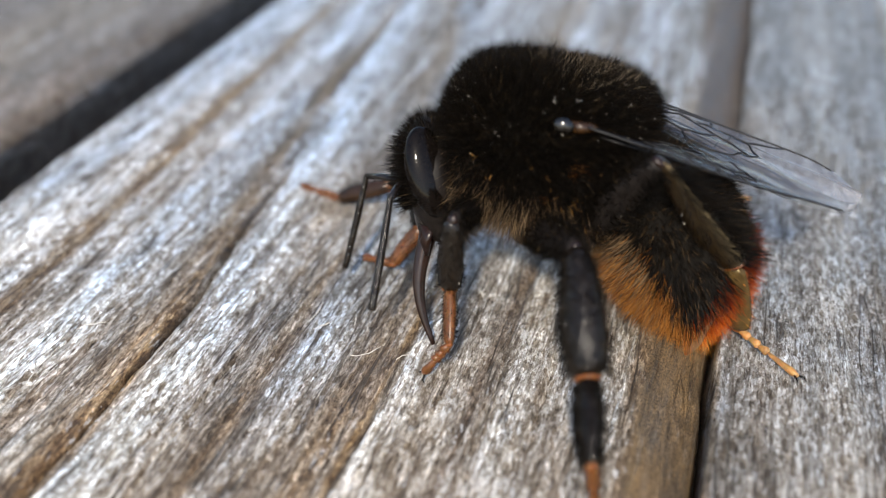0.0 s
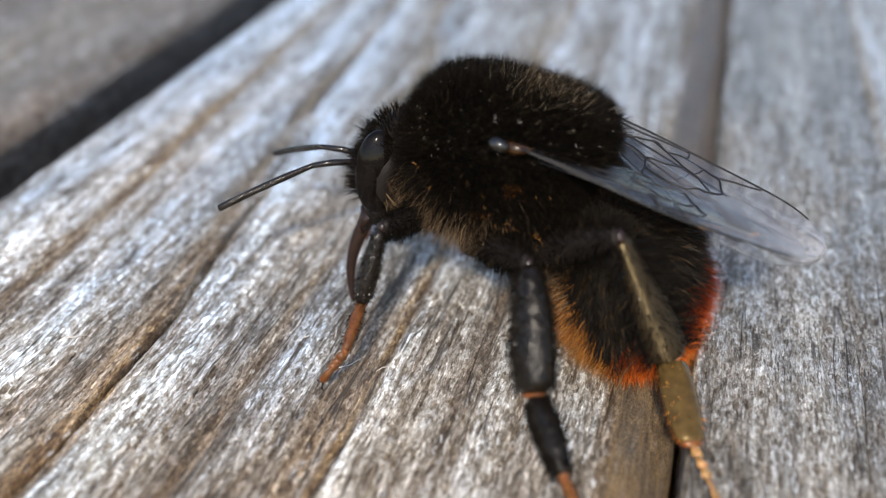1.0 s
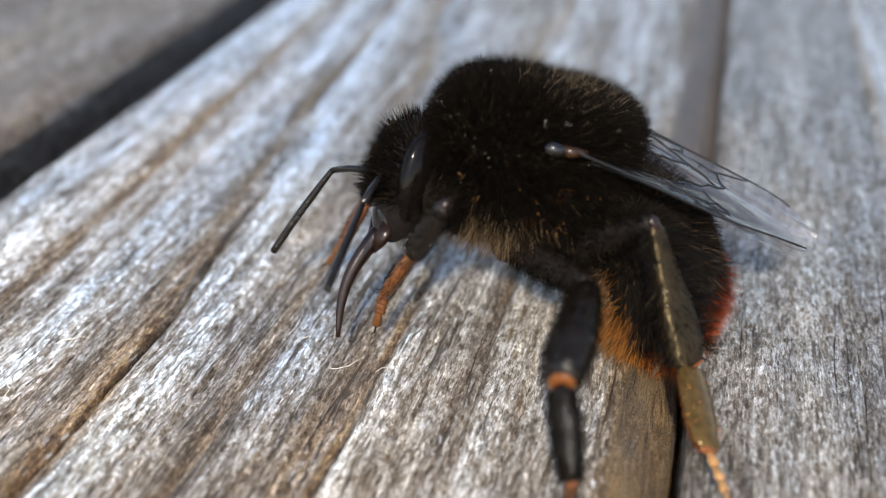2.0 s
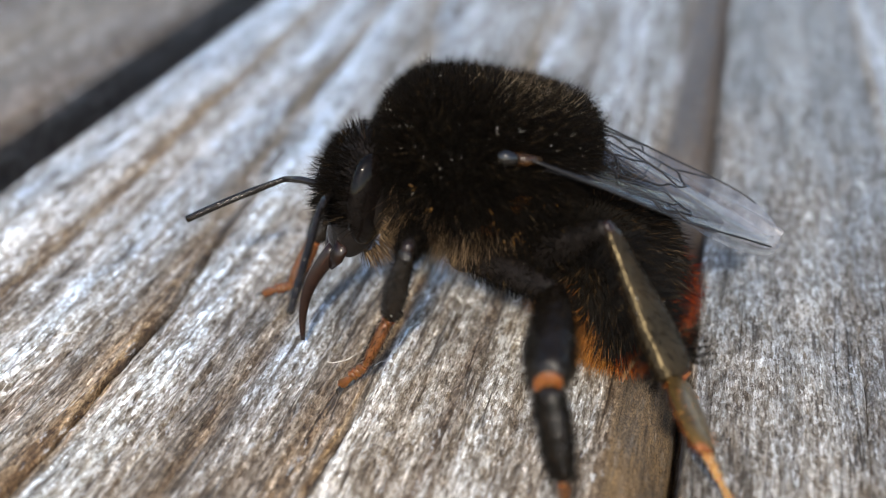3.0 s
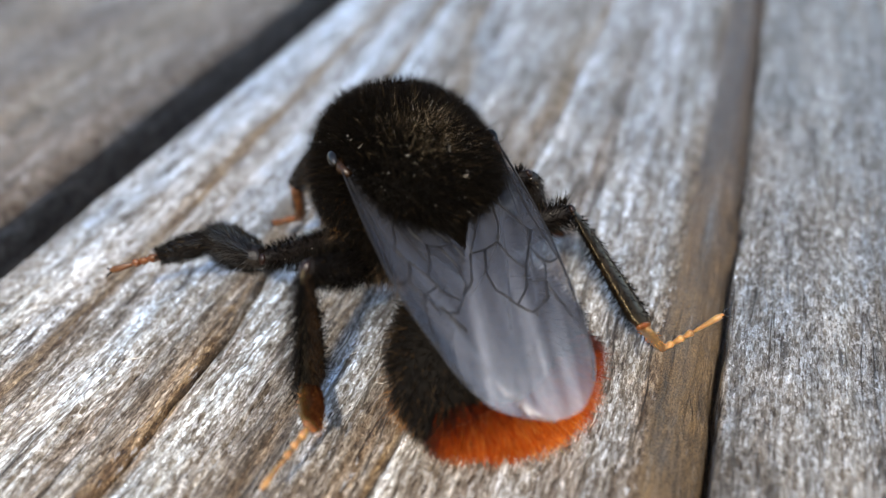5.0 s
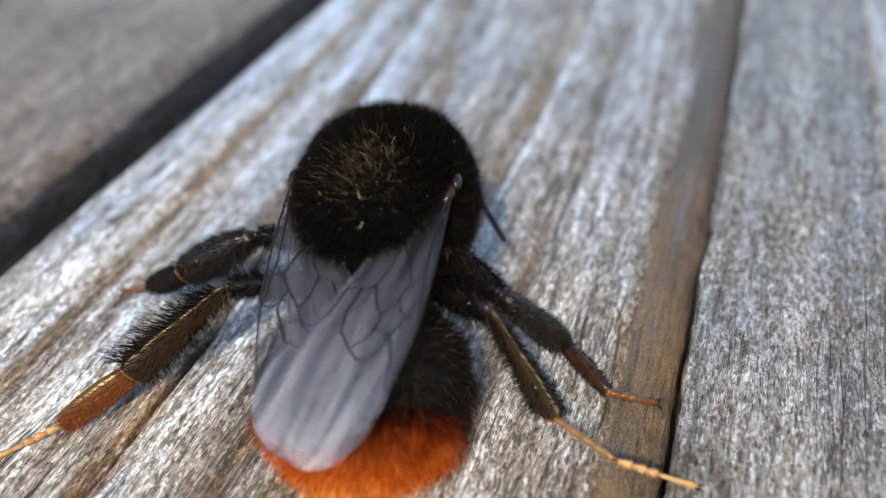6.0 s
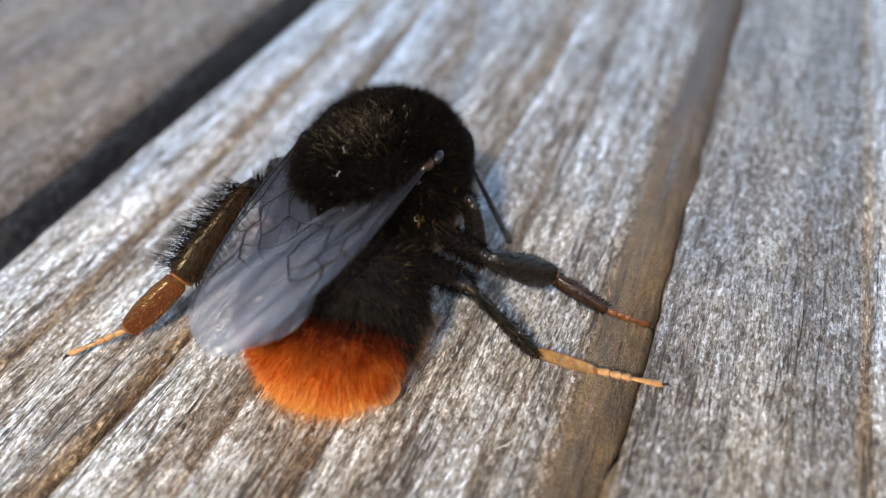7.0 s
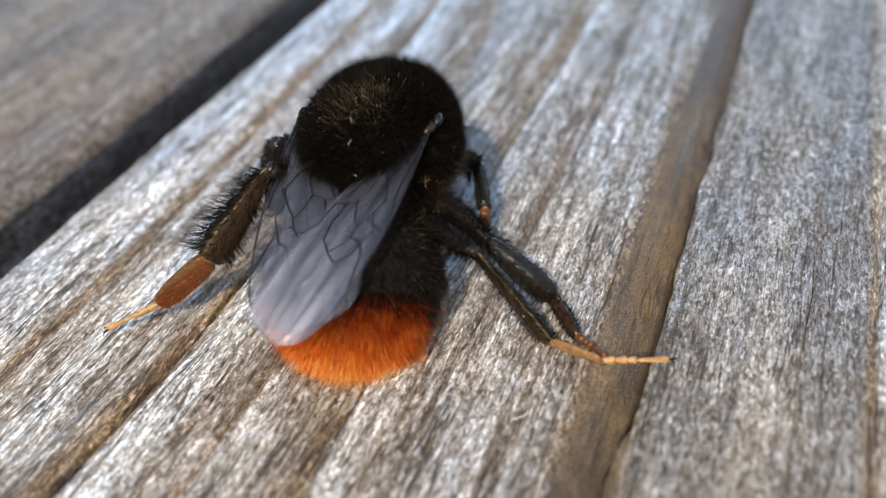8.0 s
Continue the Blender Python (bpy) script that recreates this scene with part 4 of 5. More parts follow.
def wing(name, length, width, lead, veins, s, parent, label):
    ob = part(name, *wing_sheet(length, width, lead, s), membrane, parent, label)
    for path in veins:
        pts = []
        for (u0, v0), (u1, v1) in zip(path, path[1:]):
            for f in np.linspace(0, 1, 6)[:-1]:
                pts.append(wing_point(u0 + (u1 - u0) * f, v0 + (v1 - v0) * f, length, width, lead, s))
        pts.append(wing_point(*path[-1], length, width, lead, s))
        part("vein", *tube(pts, [0.060 - 0.02 * i / len(pts) for i in range(len(pts))], 5), vein_mat, ob)
    return ob


wings = {}
for s, side in ((1, "L"), (-1, "R")):
    fore = wing("forewing", 14.3 if s < 0 else 13.2, 5.9, 0.36, LONG_VEINS + CELL_VEINS, s, bee, "smoky transparent forewing with dark veins")
    hind = wing("hindwing", 10.5, 3.4, 0.5, HIND_VEINS, s, bee, "smoky transparent hindwing")
    wings[side] = (fore, hind)


# ---- motion ----
# Times (s) and places (mm, world) of the joints; the body as x, y, z, yaw, pitch, roll
BODY = [(0, 5.3, -3.8, 8.3, 188.5, 15.1, 9.0), (0.5, 4.1, -4.4, 8.3, 187.2, 9.6, 9.5), (1, 4.5, -4.2, 8.3, 175.8, 15.1, 5.9),
    (1.5, 5.9, -3.8, 8.4, 189.6, 19.5, 5.6), (3, 4.0, -6.0, 8.4, 195.3, 18.4, 3.7), (3.5, 1.5, -6.4, 8.4, 182.7, 13.0, 3.5),
    (4, -1.6, -5.5, 8.4, 165.3, 13.3, 5.3), (4.5, -2.4, -5.5, 8.4, 152.3, 15.6, 8.0), (5.8, -0.5, -7.2, 8.3, 97.3, 22.5, -0.2),
    (6, -1.0, -7.5, 8.3, 94.7, 22.8, -3.3), (6.5, -1.4, -10.1, 8.1, 97.6, 14.3, -3.4), (7, -0.9, -11.2, 8.2, 83.3, 13.0, -2.2),
    (7.5, -1.4, -11.8, 8.2, 80.6, 14.1, -4.6), (8, -2.6, -10.1, 8.3, 91.5, 14.6, -2.7)]
HEAD = [(0, 10, -26, 28), (0.5, 17, -21, 28), (1, 1, -10, 9), (1.5, 19, -0, 25),
    (3, 19, -6, 15), (3.5, 1, -14, 28), (4, 8, -10, 20), (4.5, 0, -12, 0),
    (5.8, -5, -15, 0), (6, -5, -15, 0), (6.5, -5, -15, 0), (7, -5, -15, 0),
    (7.5, -5, -15, 0), (8, -5, -15, 0)]
JOINTS = {}
JOINTS['L1', 'knee'] = [(0, 2.5, -10.3, 7.5), (0.5, 0.0, -9.9, 8.2), (1, 0.0, -9.8, 7.0), (1.5, 3.2, -9.5, 9.0),
    (3, 2.3, -12.5, 7.7), (3.5, -1.4, -12.3, 7.5), (4, -7.5, -9.8, 7.1), (4.5, -9.6, -4.6, 6.8),
    (5.8, -5.0, -1.3, 7.9), (6, -5.1, -1.4, 7.8), (6.5, -5.6, -4.7, 7.6), (7, -3.6, -5.0, 7.8),
    (7.5, -3.9, -5.4, 7.5), (8, -6.3, -4.2, 7.7)]
JOINTS['L1', 'ankle'] = [(0, 2.3, -10.1, 3.8), (0.5, -1.2, -9.7, 4.7), (1, -0.7, -10.7, 3.5), (1.5, 1.6, -8.6, 5.8),
    (3, 1.4, -12.6, 4.1), (3.5, -1.2, -11.9, 3.9), (4, -8.1, -10.0, 3.5), (4.5, -11.8, -4.6, 3.8),
    (5.8, -5.4, 0.2, 4.6), (6, -5.2, 0.2, 4.5), (6.5, -5.8, -3.3, 4.2), (7, -3.7, -3.8, 4.3),
    (7.5, -3.7, -4.0, 4.0), (8, -6.4, -2.9, 4.3)]
JOINTS['L1', 'heel'] = [(0, 2.8, -11.9, 2.1), (0.5, -2.0, -10.5, 2.5), (1, -0.7, -13.0, 2.4), (1.5, 0.4, -8.7, 3.6),
    (3, 0.5, -13.3, 1.9), (3.5, -0.7, -11.9, 1.4), (4, -8.4, -10.9, 1.2), (4.5, -12.6, -4.3, 1.5),
    (5.8, -5.6, 1.1, 2.2), (6, -5.4, 1.2, 2.2), (6.5, -6.1, -2.1, 2.0), (7, -3.7, -2.6, 2.1),
    (7.5, -3.5, -2.8, 1.8), (8, -6.5, -1.7, 2.1)]
JOINTS['L1', 'tip'] = [(0, 1.7, -12.2, 0.5), (0.5, -3.0, -11.0, 0.8), (1, -1.8, -13.3, 0.7), (1.5, -0.1, -8.7, 1.7),
    (3, -0.8, -13.2, 0.4), (3.5, -2.3, -11.7, 0.3), (4, -9.9, -11.4, 0.5), (4.5, -14.2, -4.6, 0.3),
    (5.8, -5.7, 1.7, 0.3), (6, -5.5, 1.8, 0.3), (6.5, -6.2, -1.6, 0.3), (7, -3.7, -1.9, 0.3),
    (7.5, -3.4, -2.1, 0.1), (8, -6.6, -1.1, 0.3)]
JOINTS['L2', 'knee'] = [(0, 7.8, -10.8, 7.4), (0.5, 7.0, -11.2, 7.5), (1, 6.8, -10.7, 6.9), (1.5, 9.3, -10.1, 6.2),
    (3, 8.2, -11.6, 6.1), (3.5, 3.3, -13.5, 7.0), (4, -0.1, -12.2, 6.6), (4.5, -5.5, -12.8, 6.2),
    (5.8, -8.1, -5.9, 5.1), (6, -8.0, -8.5, 6.4), (6.5, -8.0, -10.6, 7.7), (7, -7.1, -10.7, 8.3),
    (7.5, -7.8, -10.4, 7.7), (8, -9.1, -10.2, 8.1)]
JOINTS['L2', 'ankle'] = [(0, 9.2, -14.8, 4.2), (0.5, 8.3, -15.3, 4.4), (1, 7.9, -14.0, 2.9), (1.5, 9.2, -15.1, 4.4),
    (3, 8.9, -16.8, 5.7), (3.5, 0.1, -13.7, 2.7), (4, -0.3, -17.4, 5.5), (4.5, -10.1, -12.3, 3.5),
    (5.8, -13.3, -4.8, 4.6), (6, -12.5, -9.1, 3.7), (6.5, -10.0, -9.5, 2.9), (7, -8.8, -9.1, 3.5),
    (7.5, -9.2, -8.9, 2.8), (8, -11.0, -8.7, 3.4)]
JOINTS['L2', 'heel'] = [(0, 10.0, -18.1, 3.0), (0.5, 9.8, -18.3, 3.1), (1, 9.7, -16.9, 1.6), (1.5, 10.2, -17.9, 2.4),
    (3, 9.9, -18.3, 2.6), (3.5, -0.0, -16.9, 1.0), (4, 0.1, -19.4, 2.5), (4.5, -12.8, -13.5, 1.6),
    (5.8, -16.7, -4.4, 3.5), (6, -15.5, -8.4, 1.8), (6.5, -11.9, -7.6, 0.5), (7, -10.3, -7.0, 0.9),
    (7.5, -10.4, -6.6, 0.7), (8, -12.7, -7.0, 0.7)]
JOINTS['L2', 'tip'] = [(0, 10.2, -17.3, 0.3), (0.5, 10.4, -17.5, 0.5), (1, 10.1, -16.6, 0.2), (1.5, 9.9, -16.6, 0.1),
    (3, 9.9, -17.0, 0.2), (3.5, -0.4, -19.6, 0.4), (4, -0.6, -18.9, 0.1), (4.5, -15.1, -14.8, 0.6),
    (5.8, -19.2, -4.5, 2.4), (6, -18.0, -8.0, 0.7), (6.5, -14.4, -8.3, 0.3), (7, -13.0, -6.8, 0.6),
    (7.5, -13.1, -6.4, 0.3), (8, -15.2, -7.1, 0.5)]
JOINTS['L3', 'knee'] = [(0, 10.5, -7.8, 10.2), (0.5, 10.2, -8.9, 9.7), (1, 10.3, -9.7, 8.3), (1.5, 11.8, -8.8, 8.7),
    (3, 10.0, -10.6, 8.8), (3.5, 8.1, -11.8, 7.5), (4, 2.1, -11.7, 9.6), (4.5, -0.1, -13.3, 8.6),
    (5.8, -7.8, -11.8, 5.1), (6, -7.5, -12.6, 6.1), (6.5, -8.7, -11.8, 7.5), (7, -8.8, -11.7, 7.3),
    (7.5, -8.8, -12.8, 8.0), (8, -6.7, -15.1, 9.4)]
JOINTS['L3', 'ankle'] = [(0, 14.0, -6.1, 4.7), (0.5, 13.9, -7.1, 4.4), (1, 13.0, -9.2, 2.2), (1.5, 13.8, -8.9, 2.3),
    (3, 13.4, -12.3, 3.3), (3.5, 12.1, -10.6, 2.3), (4, 3.5, -10.3, 3.2), (4.5, 1.1, -11.9, 2.2),
    (5.8, -11.8, -16.2, 1.8), (6, -12.0, -15.7, 2.2), (6.5, -11.3, -16.2, 3.3), (7, -11.6, -16.3, 3.3),
    (7.5, -12.2, -16.0, 3.2), (8, -10.4, -17.5, 4.3)]
JOINTS['L3', 'heel'] = [(0, 14.9, -5.4, 0.8), (0.5, 15.3, -5.7, 0.8), (1, 14.4, -13.1, 0.8), (1.5, 15.0, -12.6, 0.6),
    (3, 14.6, -16.2, 3.5), (3.5, 14.5, -13.8, 0.7), (4, 4.6, -13.4, 0.6), (4.5, 2.7, -15.5, 0.5),
    (5.8, -13.1, -20.2, 1.9), (6, -14.6, -18.3, 0.6), (6.5, -14.1, -18.7, 1.4), (7, -13.9, -19.0, 1.3),
    (7.5, -14.7, -18.5, 1.1), (8, -13.2, -19.4, 2.0)]
JOINTS['L3', 'tip'] = [(0, 17.6, -7.9, 0.6), (0.5, 17.5, -8.7, 1.3), (1, 15.7, -16.3, 0.9), (1.5, 15.9, -16.0, 0.9),
    (3, 16.0, -15.5, 0.4), (3.5, 16.0, -16.9, 1.3), (4, 5.9, -16.8, 0.4), (4.5, 4.3, -18.6, 0.6),
    (5.8, -16.5, -21.1, 0.2), (6, -17.1, -21.0, 0.1), (6.5, -17.0, -20.7, 0.3), (7, -16.9, -21.0, 0.4),
    (7.5, -17.3, -20.9, 0.3), (8, -16.3, -21.0, 0.7)]
JOINTS['R1', 'knee'] = [(0, -1.8, -2.1, 5.9), (0.5, -2.0, -1.9, 7.3), (1, -1.2, -0.4, 7.7), (1.5, -0.8, -1.7, 8.0),
    (3, -3.4, -5.0, 6.3), (3.5, -4.6, -3.2, 7.7), (4, -6.5, -0.7, 7.7), (4.5, -6.2, 0.2, 7.7),
    (5.8, 0.2, 0.2, 5.6), (6, 0.1, -0.3, 5.7), (6.5, 1.8, -3.7, 4.1), (7, 4.2, -11.0, 7.4),
    (7.5, 3.9, -11.8, 7.6), (8, 1.1, -4.1, 4.1)]
JOINTS['R1', 'ankle'] = [(0, -1.1, -3.9, 2.8), (0.5, -3.0, -2.4, 3.8), (1, -2.6, -0.6, 4.2), (1.5, -2.2, -2.2, 4.6),
    (3, -4.7, -6.3, 3.1), (3.5, -5.8, -3.3, 4.2), (4, -7.7, -0.5, 4.2), (4.5, -7.5, 0.6, 4.2),
    (5.8, -0.5, 1.6, 2.3), (6, -0.3, 1.1, 2.3), (6.5, 1.9, -4.4, 0.8), (7, 4.1, -10.2, 3.8),
    (7.5, 3.5, -9.8, 4.5), (8, 2.5, -7.3, 2.9)]
JOINTS['R1', 'heel'] = [(0, -2.4, -4.8, 0.8), (0.5, -4.0, -2.7, 1.5), (1, -3.8, -0.4, 2.1), (1.5, -3.3, -2.3, 2.3),
    (3, -5.6, -7.4, 1.0), (3.5, -7.0, -3.2, 2.0), (4, -8.9, -0.4, 2.0), (4.5, -8.6, 1.1, 2.1),
    (5.8, 0.3, -0.8, 2.0), (6, 0.6, -1.3, 2.1), (6.5, 3.0, -6.4, 1.8), (7, 3.6, -8.8, 1.8),
    (7.5, 3.2, -9.0, 2.2), (8, 2.1, -6.5, 0.5)]
JOINTS['R1', 'tip'] = [(0, -4.3, -4.2, 0.5), (0.5, -5.5, -2.9, 0.2), (1, -4.4, -0.4, 0.3), (1.5, -3.8, -2.4, 0.4),
    (3, -7.2, -7.3, 0.2), (3.5, -7.7, -3.2, 0.2), (4, -9.6, 0.1, 0.2), (4.5, -9.3, 1.5, 0.2),
    (5.8, 0.1, 0.2, 0.3), (6, 0.4, -0.4, 0.3), (6.5, 2.7, -5.2, 0.2), (7, 3.2, -7.5, 0.3),
    (7.5, 3.5, -7.7, 0.7), (8, 3.7, -7.6, 1.0)]
JOINTS['R2', 'knee'] = [(0, 0.1, 1.3, 4.0), (0.5, -0.6, 1.0, 4.4), (1, 4.5, 2.4, 7.5), (1.5, 4.3, 2.7, 7.7),
    (3, 1.9, 0.3, 7.9), (3.5, 0.8, 0.2, 7.9), (4, -0.4, 1.0, 7.8), (4.5, 0.1, 0.6, 7.5),
    (5.8, 6.0, -9.2, 4.7), (6, 5.5, -9.5, 5.5), (6.5, 4.9, -12.5, 6.0), (7, 5.9, -13.8, 6.0),
    (7.5, 5.0, -15.3, 5.3), (8, 4.3, -12.1, 4.3)]
JOINTS['R2', 'ankle'] = [(0, -4.7, 1.5, 1.7), (0.5, -5.5, 0.8, 2.4), (1, 3.3, 4.1, 2.6), (1.5, 2.1, 4.0, 3.0),
    (3, -0.6, 1.5, 3.4), (3.5, -0.6, 1.9, 3.1), (4, -1.0, 2.7, 2.8), (4.5, -0.3, 2.3, 2.5),
    (5.8, 8.9, -6.9, 0.6), (6, 8.1, -7.5, 1.4), (6.5, 8.8, -10.7, 2.9), (7, 8.4, -10.5, 2.8),
    (7.5, 7.3, -12.6, 1.4), (8, 7.6, -11.6, 0.7)]
JOINTS['R2', 'heel'] = [(0, -7.9, 1.4, 0.4), (0.5, -7.9, 2.7, 0.5), (1, 1.0, 5.8, 0.5), (1.5, -0.2, 5.1, 0.5),
    (3, -2.6, 2.5, 0.5), (3.5, -2.6, 3.5, 0.5), (4, -2.8, 4.8, 0.5), (4.5, -2.1, 4.8, 0.6),
    (5.8, 11.0, -8.9, -0.2), (6, 10.8, -9.8, 0.8), (6.5, 10.4, -10.5, 0.9), (7, 11.2, -10.4, 1.1),
    (7.5, 10.2, -14.6, 0.7), (8, 10.3, -14.8, 0.4)]
JOINTS['R2', 'tip'] = [(0, -10.6, 2.1, 0.4), (0.5, -10.5, 2.5, 0.4), (1, 1.6, 8.3, 0.3), (1.5, -0.8, 7.8, 0.2),
    (3, -3.7, 5.0, 0.1), (3.5, -2.7, 6.1, 0.2), (4, -2.0, 7.3, 0.1), (4.5, -0.4, 7.0, 0.2),
    (5.8, 13.9, -9.5, -0.4), (6, 13.1, -8.7, -0.4), (6.5, 13.0, -9.2, 0.0), (7, 13.7, -9.4, -0.5),
    (7.5, 12.1, -16.5, 1.6), (8, 12.0, -16.3, 1.0)]
JOINTS['R3', 'knee'] = [(0, 8.5, 3.7, 6.4), (0.5, 8.0, 3.0, 6.5), (1, 9.6, 2.3, 6.6), (1.5, 9.0, 3.8, 6.6),
    (3, 6.6, 1.8, 6.8), (3.5, 6.1, 0.7, 6.8), (4, 4.8, 0.0, 6.6), (4.5, 4.6, -0.9, 5.8),
    (5.8, 6.4, -11.7, 6.6), (6, 5.7, -12.4, 6.9), (6.5, 5.8, -14.9, 7.0), (7, 5.9, -16.9, 6.5),
    (7.5, 5.4, -17.8, 6.2), (8, 4.8, -15.2, 5.8)]
JOINTS['R3', 'ankle'] = [(0, 11.6, 2.9, 0.7), (0.5, 10.8, 2.6, 0.7), (1, 12.2, 1.3, 0.8), (1.5, 11.5, 3.5, 0.7),
    (3, 8.8, 2.3, 0.6), (3.5, 8.3, 0.8, 0.6), (4, 7.2, -1.1, 0.8), (4.5, 9.8, -4.4, 3.4),
    (5.8, 9.5, -11.8, 0.7), (6, 8.6, -12.2, 0.9), (6.5, 8.5, -13.6, 1.0), (7, 8.4, -14.5, 0.8),
    (7.5, 8.2, -15.6, 0.8), (8, 8.2, -15.0, 0.7)]
JOINTS['R3', 'heel'] = [(0, 11.5, 7.0, 0.7), (0.5, 11.9, 6.5, 0.6), (1, 13.3, 5.2, 0.8), (1.5, 11.0, 7.5, 0.7),
    (3, 8.3, 6.4, 0.6), (3.5, 9.7, 4.6, 0.5), (4, 9.3, 2.5, 0.6), (4.5, 9.4, -1.5, 0.6),
    (5.8, 12.6, -14.4, 0.5), (6, 11.9, -14.6, 1.3), (6.5, 12.0, -15.6, 1.8), (7, 12.1, -16.1, 1.7),
    (7.5, 12.0, -16.8, 1.7), (8, 11.9, -17.0, 1.4)]
JOINTS['R3', 'tip'] = [(0, 15.1, 7.7, 0.5), (0.5, 15.5, 7.1, 0.5), (1, 16.9, 5.6, 0.5), (1.5, 14.5, 8.5, 0.4),
    (3, 11.6, 8.0, 0.2), (3.5, 13.2, 5.8, 0.2), (4, 13.0, 2.3, 0.2), (4.5, 12.2, 0.9, 0.4),
    (5.8, 16.3, -14.7, 0.5), (6, 15.4, -14.5, 0.5), (6.5, 15.2, -14.6, 0.5), (7, 15.1, -15.0, 0.5),
    (7.5, 15.0, -15.1, 0.5), (8, 15.2, -15.4, 0.8)]
JOINTS['LA', 'elbow'] = [(0, -0.7, -9.1, 7.4), (0.5, -2.5, -10.0, 6.7), (1, -4.8, -6.2, 7.6), (1.5, -0.4, -9.3, 8.0),
    (3, -1.6, -12.0, 8.7), (3.5, -5.3, -10.3, 6.5), (4, -10.4, -6.3, 7.1), (4.5, -11.4, -2.9, 6.1),
    (5.8, -2.5, 2.0, 6.7), (6, -2.4, 1.9, 6.7), (6.5, -3.2, -1.1, 5.2), (7, -0.5, -2.1, 5.0),
    (7.5, -0.4, -2.8, 5.2), (8, -3.5, -1.0, 5.4)]
JOINTS['LA', 'tip'] = [(0, -0.6, -12.3, 3.5), (0.5, -1.9, -14.9, 6.7), (1, -8.9, -8.2, 5.6), (1.5, -0.2, -14.3, 7.1),
    (3, -1.2, -16.5, 6.5), (3.5, -3.5, -14.9, 7.2), (4, -14.0, -9.7, 6.3), (4.5, -12.4, -3.1, 1.2),
    (5.8, -2.7, 3.1, 1.9), (6, -2.2, 3.0, 1.8), (6.5, -3.0, -0.7, 0.2), (7, -0.4, -1.8, 0.1),
    (7.5, 0.0, -2.5, 0.2), (8, -3.3, -0.5, 0.4)]
JOINTS['RA', 'elbow'] = [(0, -3.6, -5.0, 5.9), (0.5, -4.5, -6.3, 5.3), (1, -5.1, -4.3, 7.7), (1.5, -3.3, -5.3, 7.7),
    (3, -5.1, -8.1, 7.5), (3.5, -7.9, -7.5, 5.7), (4, -10.6, -5.8, 7.3), (4.5, -10.4, -0.7, 5.8),
    (5.8, -0.1, 2.2, 6.7), (6, 0.3, 1.0, 6.1), (6.5, -0.7, -1.0, 5.3), (7, 1.8, -3.5, 4.5),
    (7.5, 0.2, -3.4, 5.1), (8, -1.0, -1.1, 5.4)]
JOINTS['RA', 'tip'] = [(0, -4.4, -6.3, 1.2), (0.5, -4.8, -8.6, 0.9), (1, -8.9, -1.8, 5.5), (1.5, -5.1, -6.6, 3.2),
    (3, -9.4, -9.9, 5.6), (3.5, -10.2, -9.8, 1.9), (4, -14.2, -9.2, 6.5), (4.5, -11.4, -1.0, 0.9),
    (5.8, -0.3, 3.2, 1.8), (6, 3.0, 0.3, 1.9), (6.5, -0.6, -0.6, 0.3), (7, 4.3, -4.8, 0.4),
    (7.5, -0.3, -0.7, 0.9), (8, -0.9, -0.7, 0.4)]
JOINTS['PB', 'tip'] = [(0, 1.3, -9.5, -0.0), (0.5, 2.1, -12.9, 3.2), (1, -3.0, -6.1, -0.4), (1.5, -1.3, -11.1, 2.2),
    (3, -3.7, -10.7, 0.4), (3.5, -5.4, -10.2, -0.3), (4, -7.4, -8.8, 0.6), (4.5, -9.5, -3.4, -0.6),
    (5.8, -1.5, 0.6, 0.0), (6, -1.1, 0.4, 0.0), (6.5, -1.6, -3.5, -1.2), (7, 0.2, -4.9, -1.3),
    (7.5, 0.5, -5.6, -1.1), (8, -2.3, -3.5, -1.0)]
WING_TIP = [(0, -14.2, -0.8, 1.8), (0.5, -14.0, 0.0, 1.8), (1, -14.0, 0.2, 2.0), (1.5, -14.0, -0.8, 0.9),
    (3, -14.0, -0.1, 1.0), (3.5, -14.1, -0.3, 1.2), (4, -14.3, -2.3, 1.4), (4.5, -14.0, -1.8, -0.4),
    (5.8, -14.2, -0.5, 2.5), (6, -14.2, -0.7, 3.0), (6.5, -13.6, 1.4, 2.0), (7, -13.9, 0.5, 2.7),
    (7.5, -14.1, -0.8, 3.2), (8, -13.9, 0.0, 0.9)]
LEFT_WING_TIP = [(0, -13.0, 1.0, 1.7), (0.5, -13.2, 1.8, 1.8), (1, -13.1, 1.0, 2.0), (1.5, -12.9, 0.8, 1.0),
    (3, -13.0, 1.0, 1.1), (3.5, -13.1, 2.0, 1.1), (4, -13.5, -0.2, 1.5), (4.5, -12.7, -0.2, -0.3),
    (5.8, -12.8, 0.2, 0.7), (6, -12.9, 0.2, 1.4), (6.5, -13.2, 1.5, 1.4), (7, -13.1, 1.0, 2.0),
    (7.5, -13.0, 0.2, 2.5), (8, -12.7, 0.5, 0.2)]


TWIST = [(0, 70), (0.5, 70), (1, 0), (3.5, 0), (4, 50), (4.5, 60), (5.8, 80), (8, 80)]
CURL = [(0, 33, 11, -0.6, 17), (0.5, 32, 10, -0.6, 13), (1, 36, 4, -0.4, 16), (1.5, 36, 0, -0.4, 18), (3, 36, 0, -0.3, 16), (3.5, 35, 4, 0.3, 10), (4, 31, 12, 1.3, 0),
        (4.5, 31, 18, 2.2, 0), (5.8, 24, 4, 1.5, 0), (6, 23, 3, 1.3, 0), (6.5, 32, 0, 0.1, 0), (7, 33, 0, -0.5, 0), (7.5, 33, 0, -0.3, 0), (8, 33, 2, 0.3, 0)]


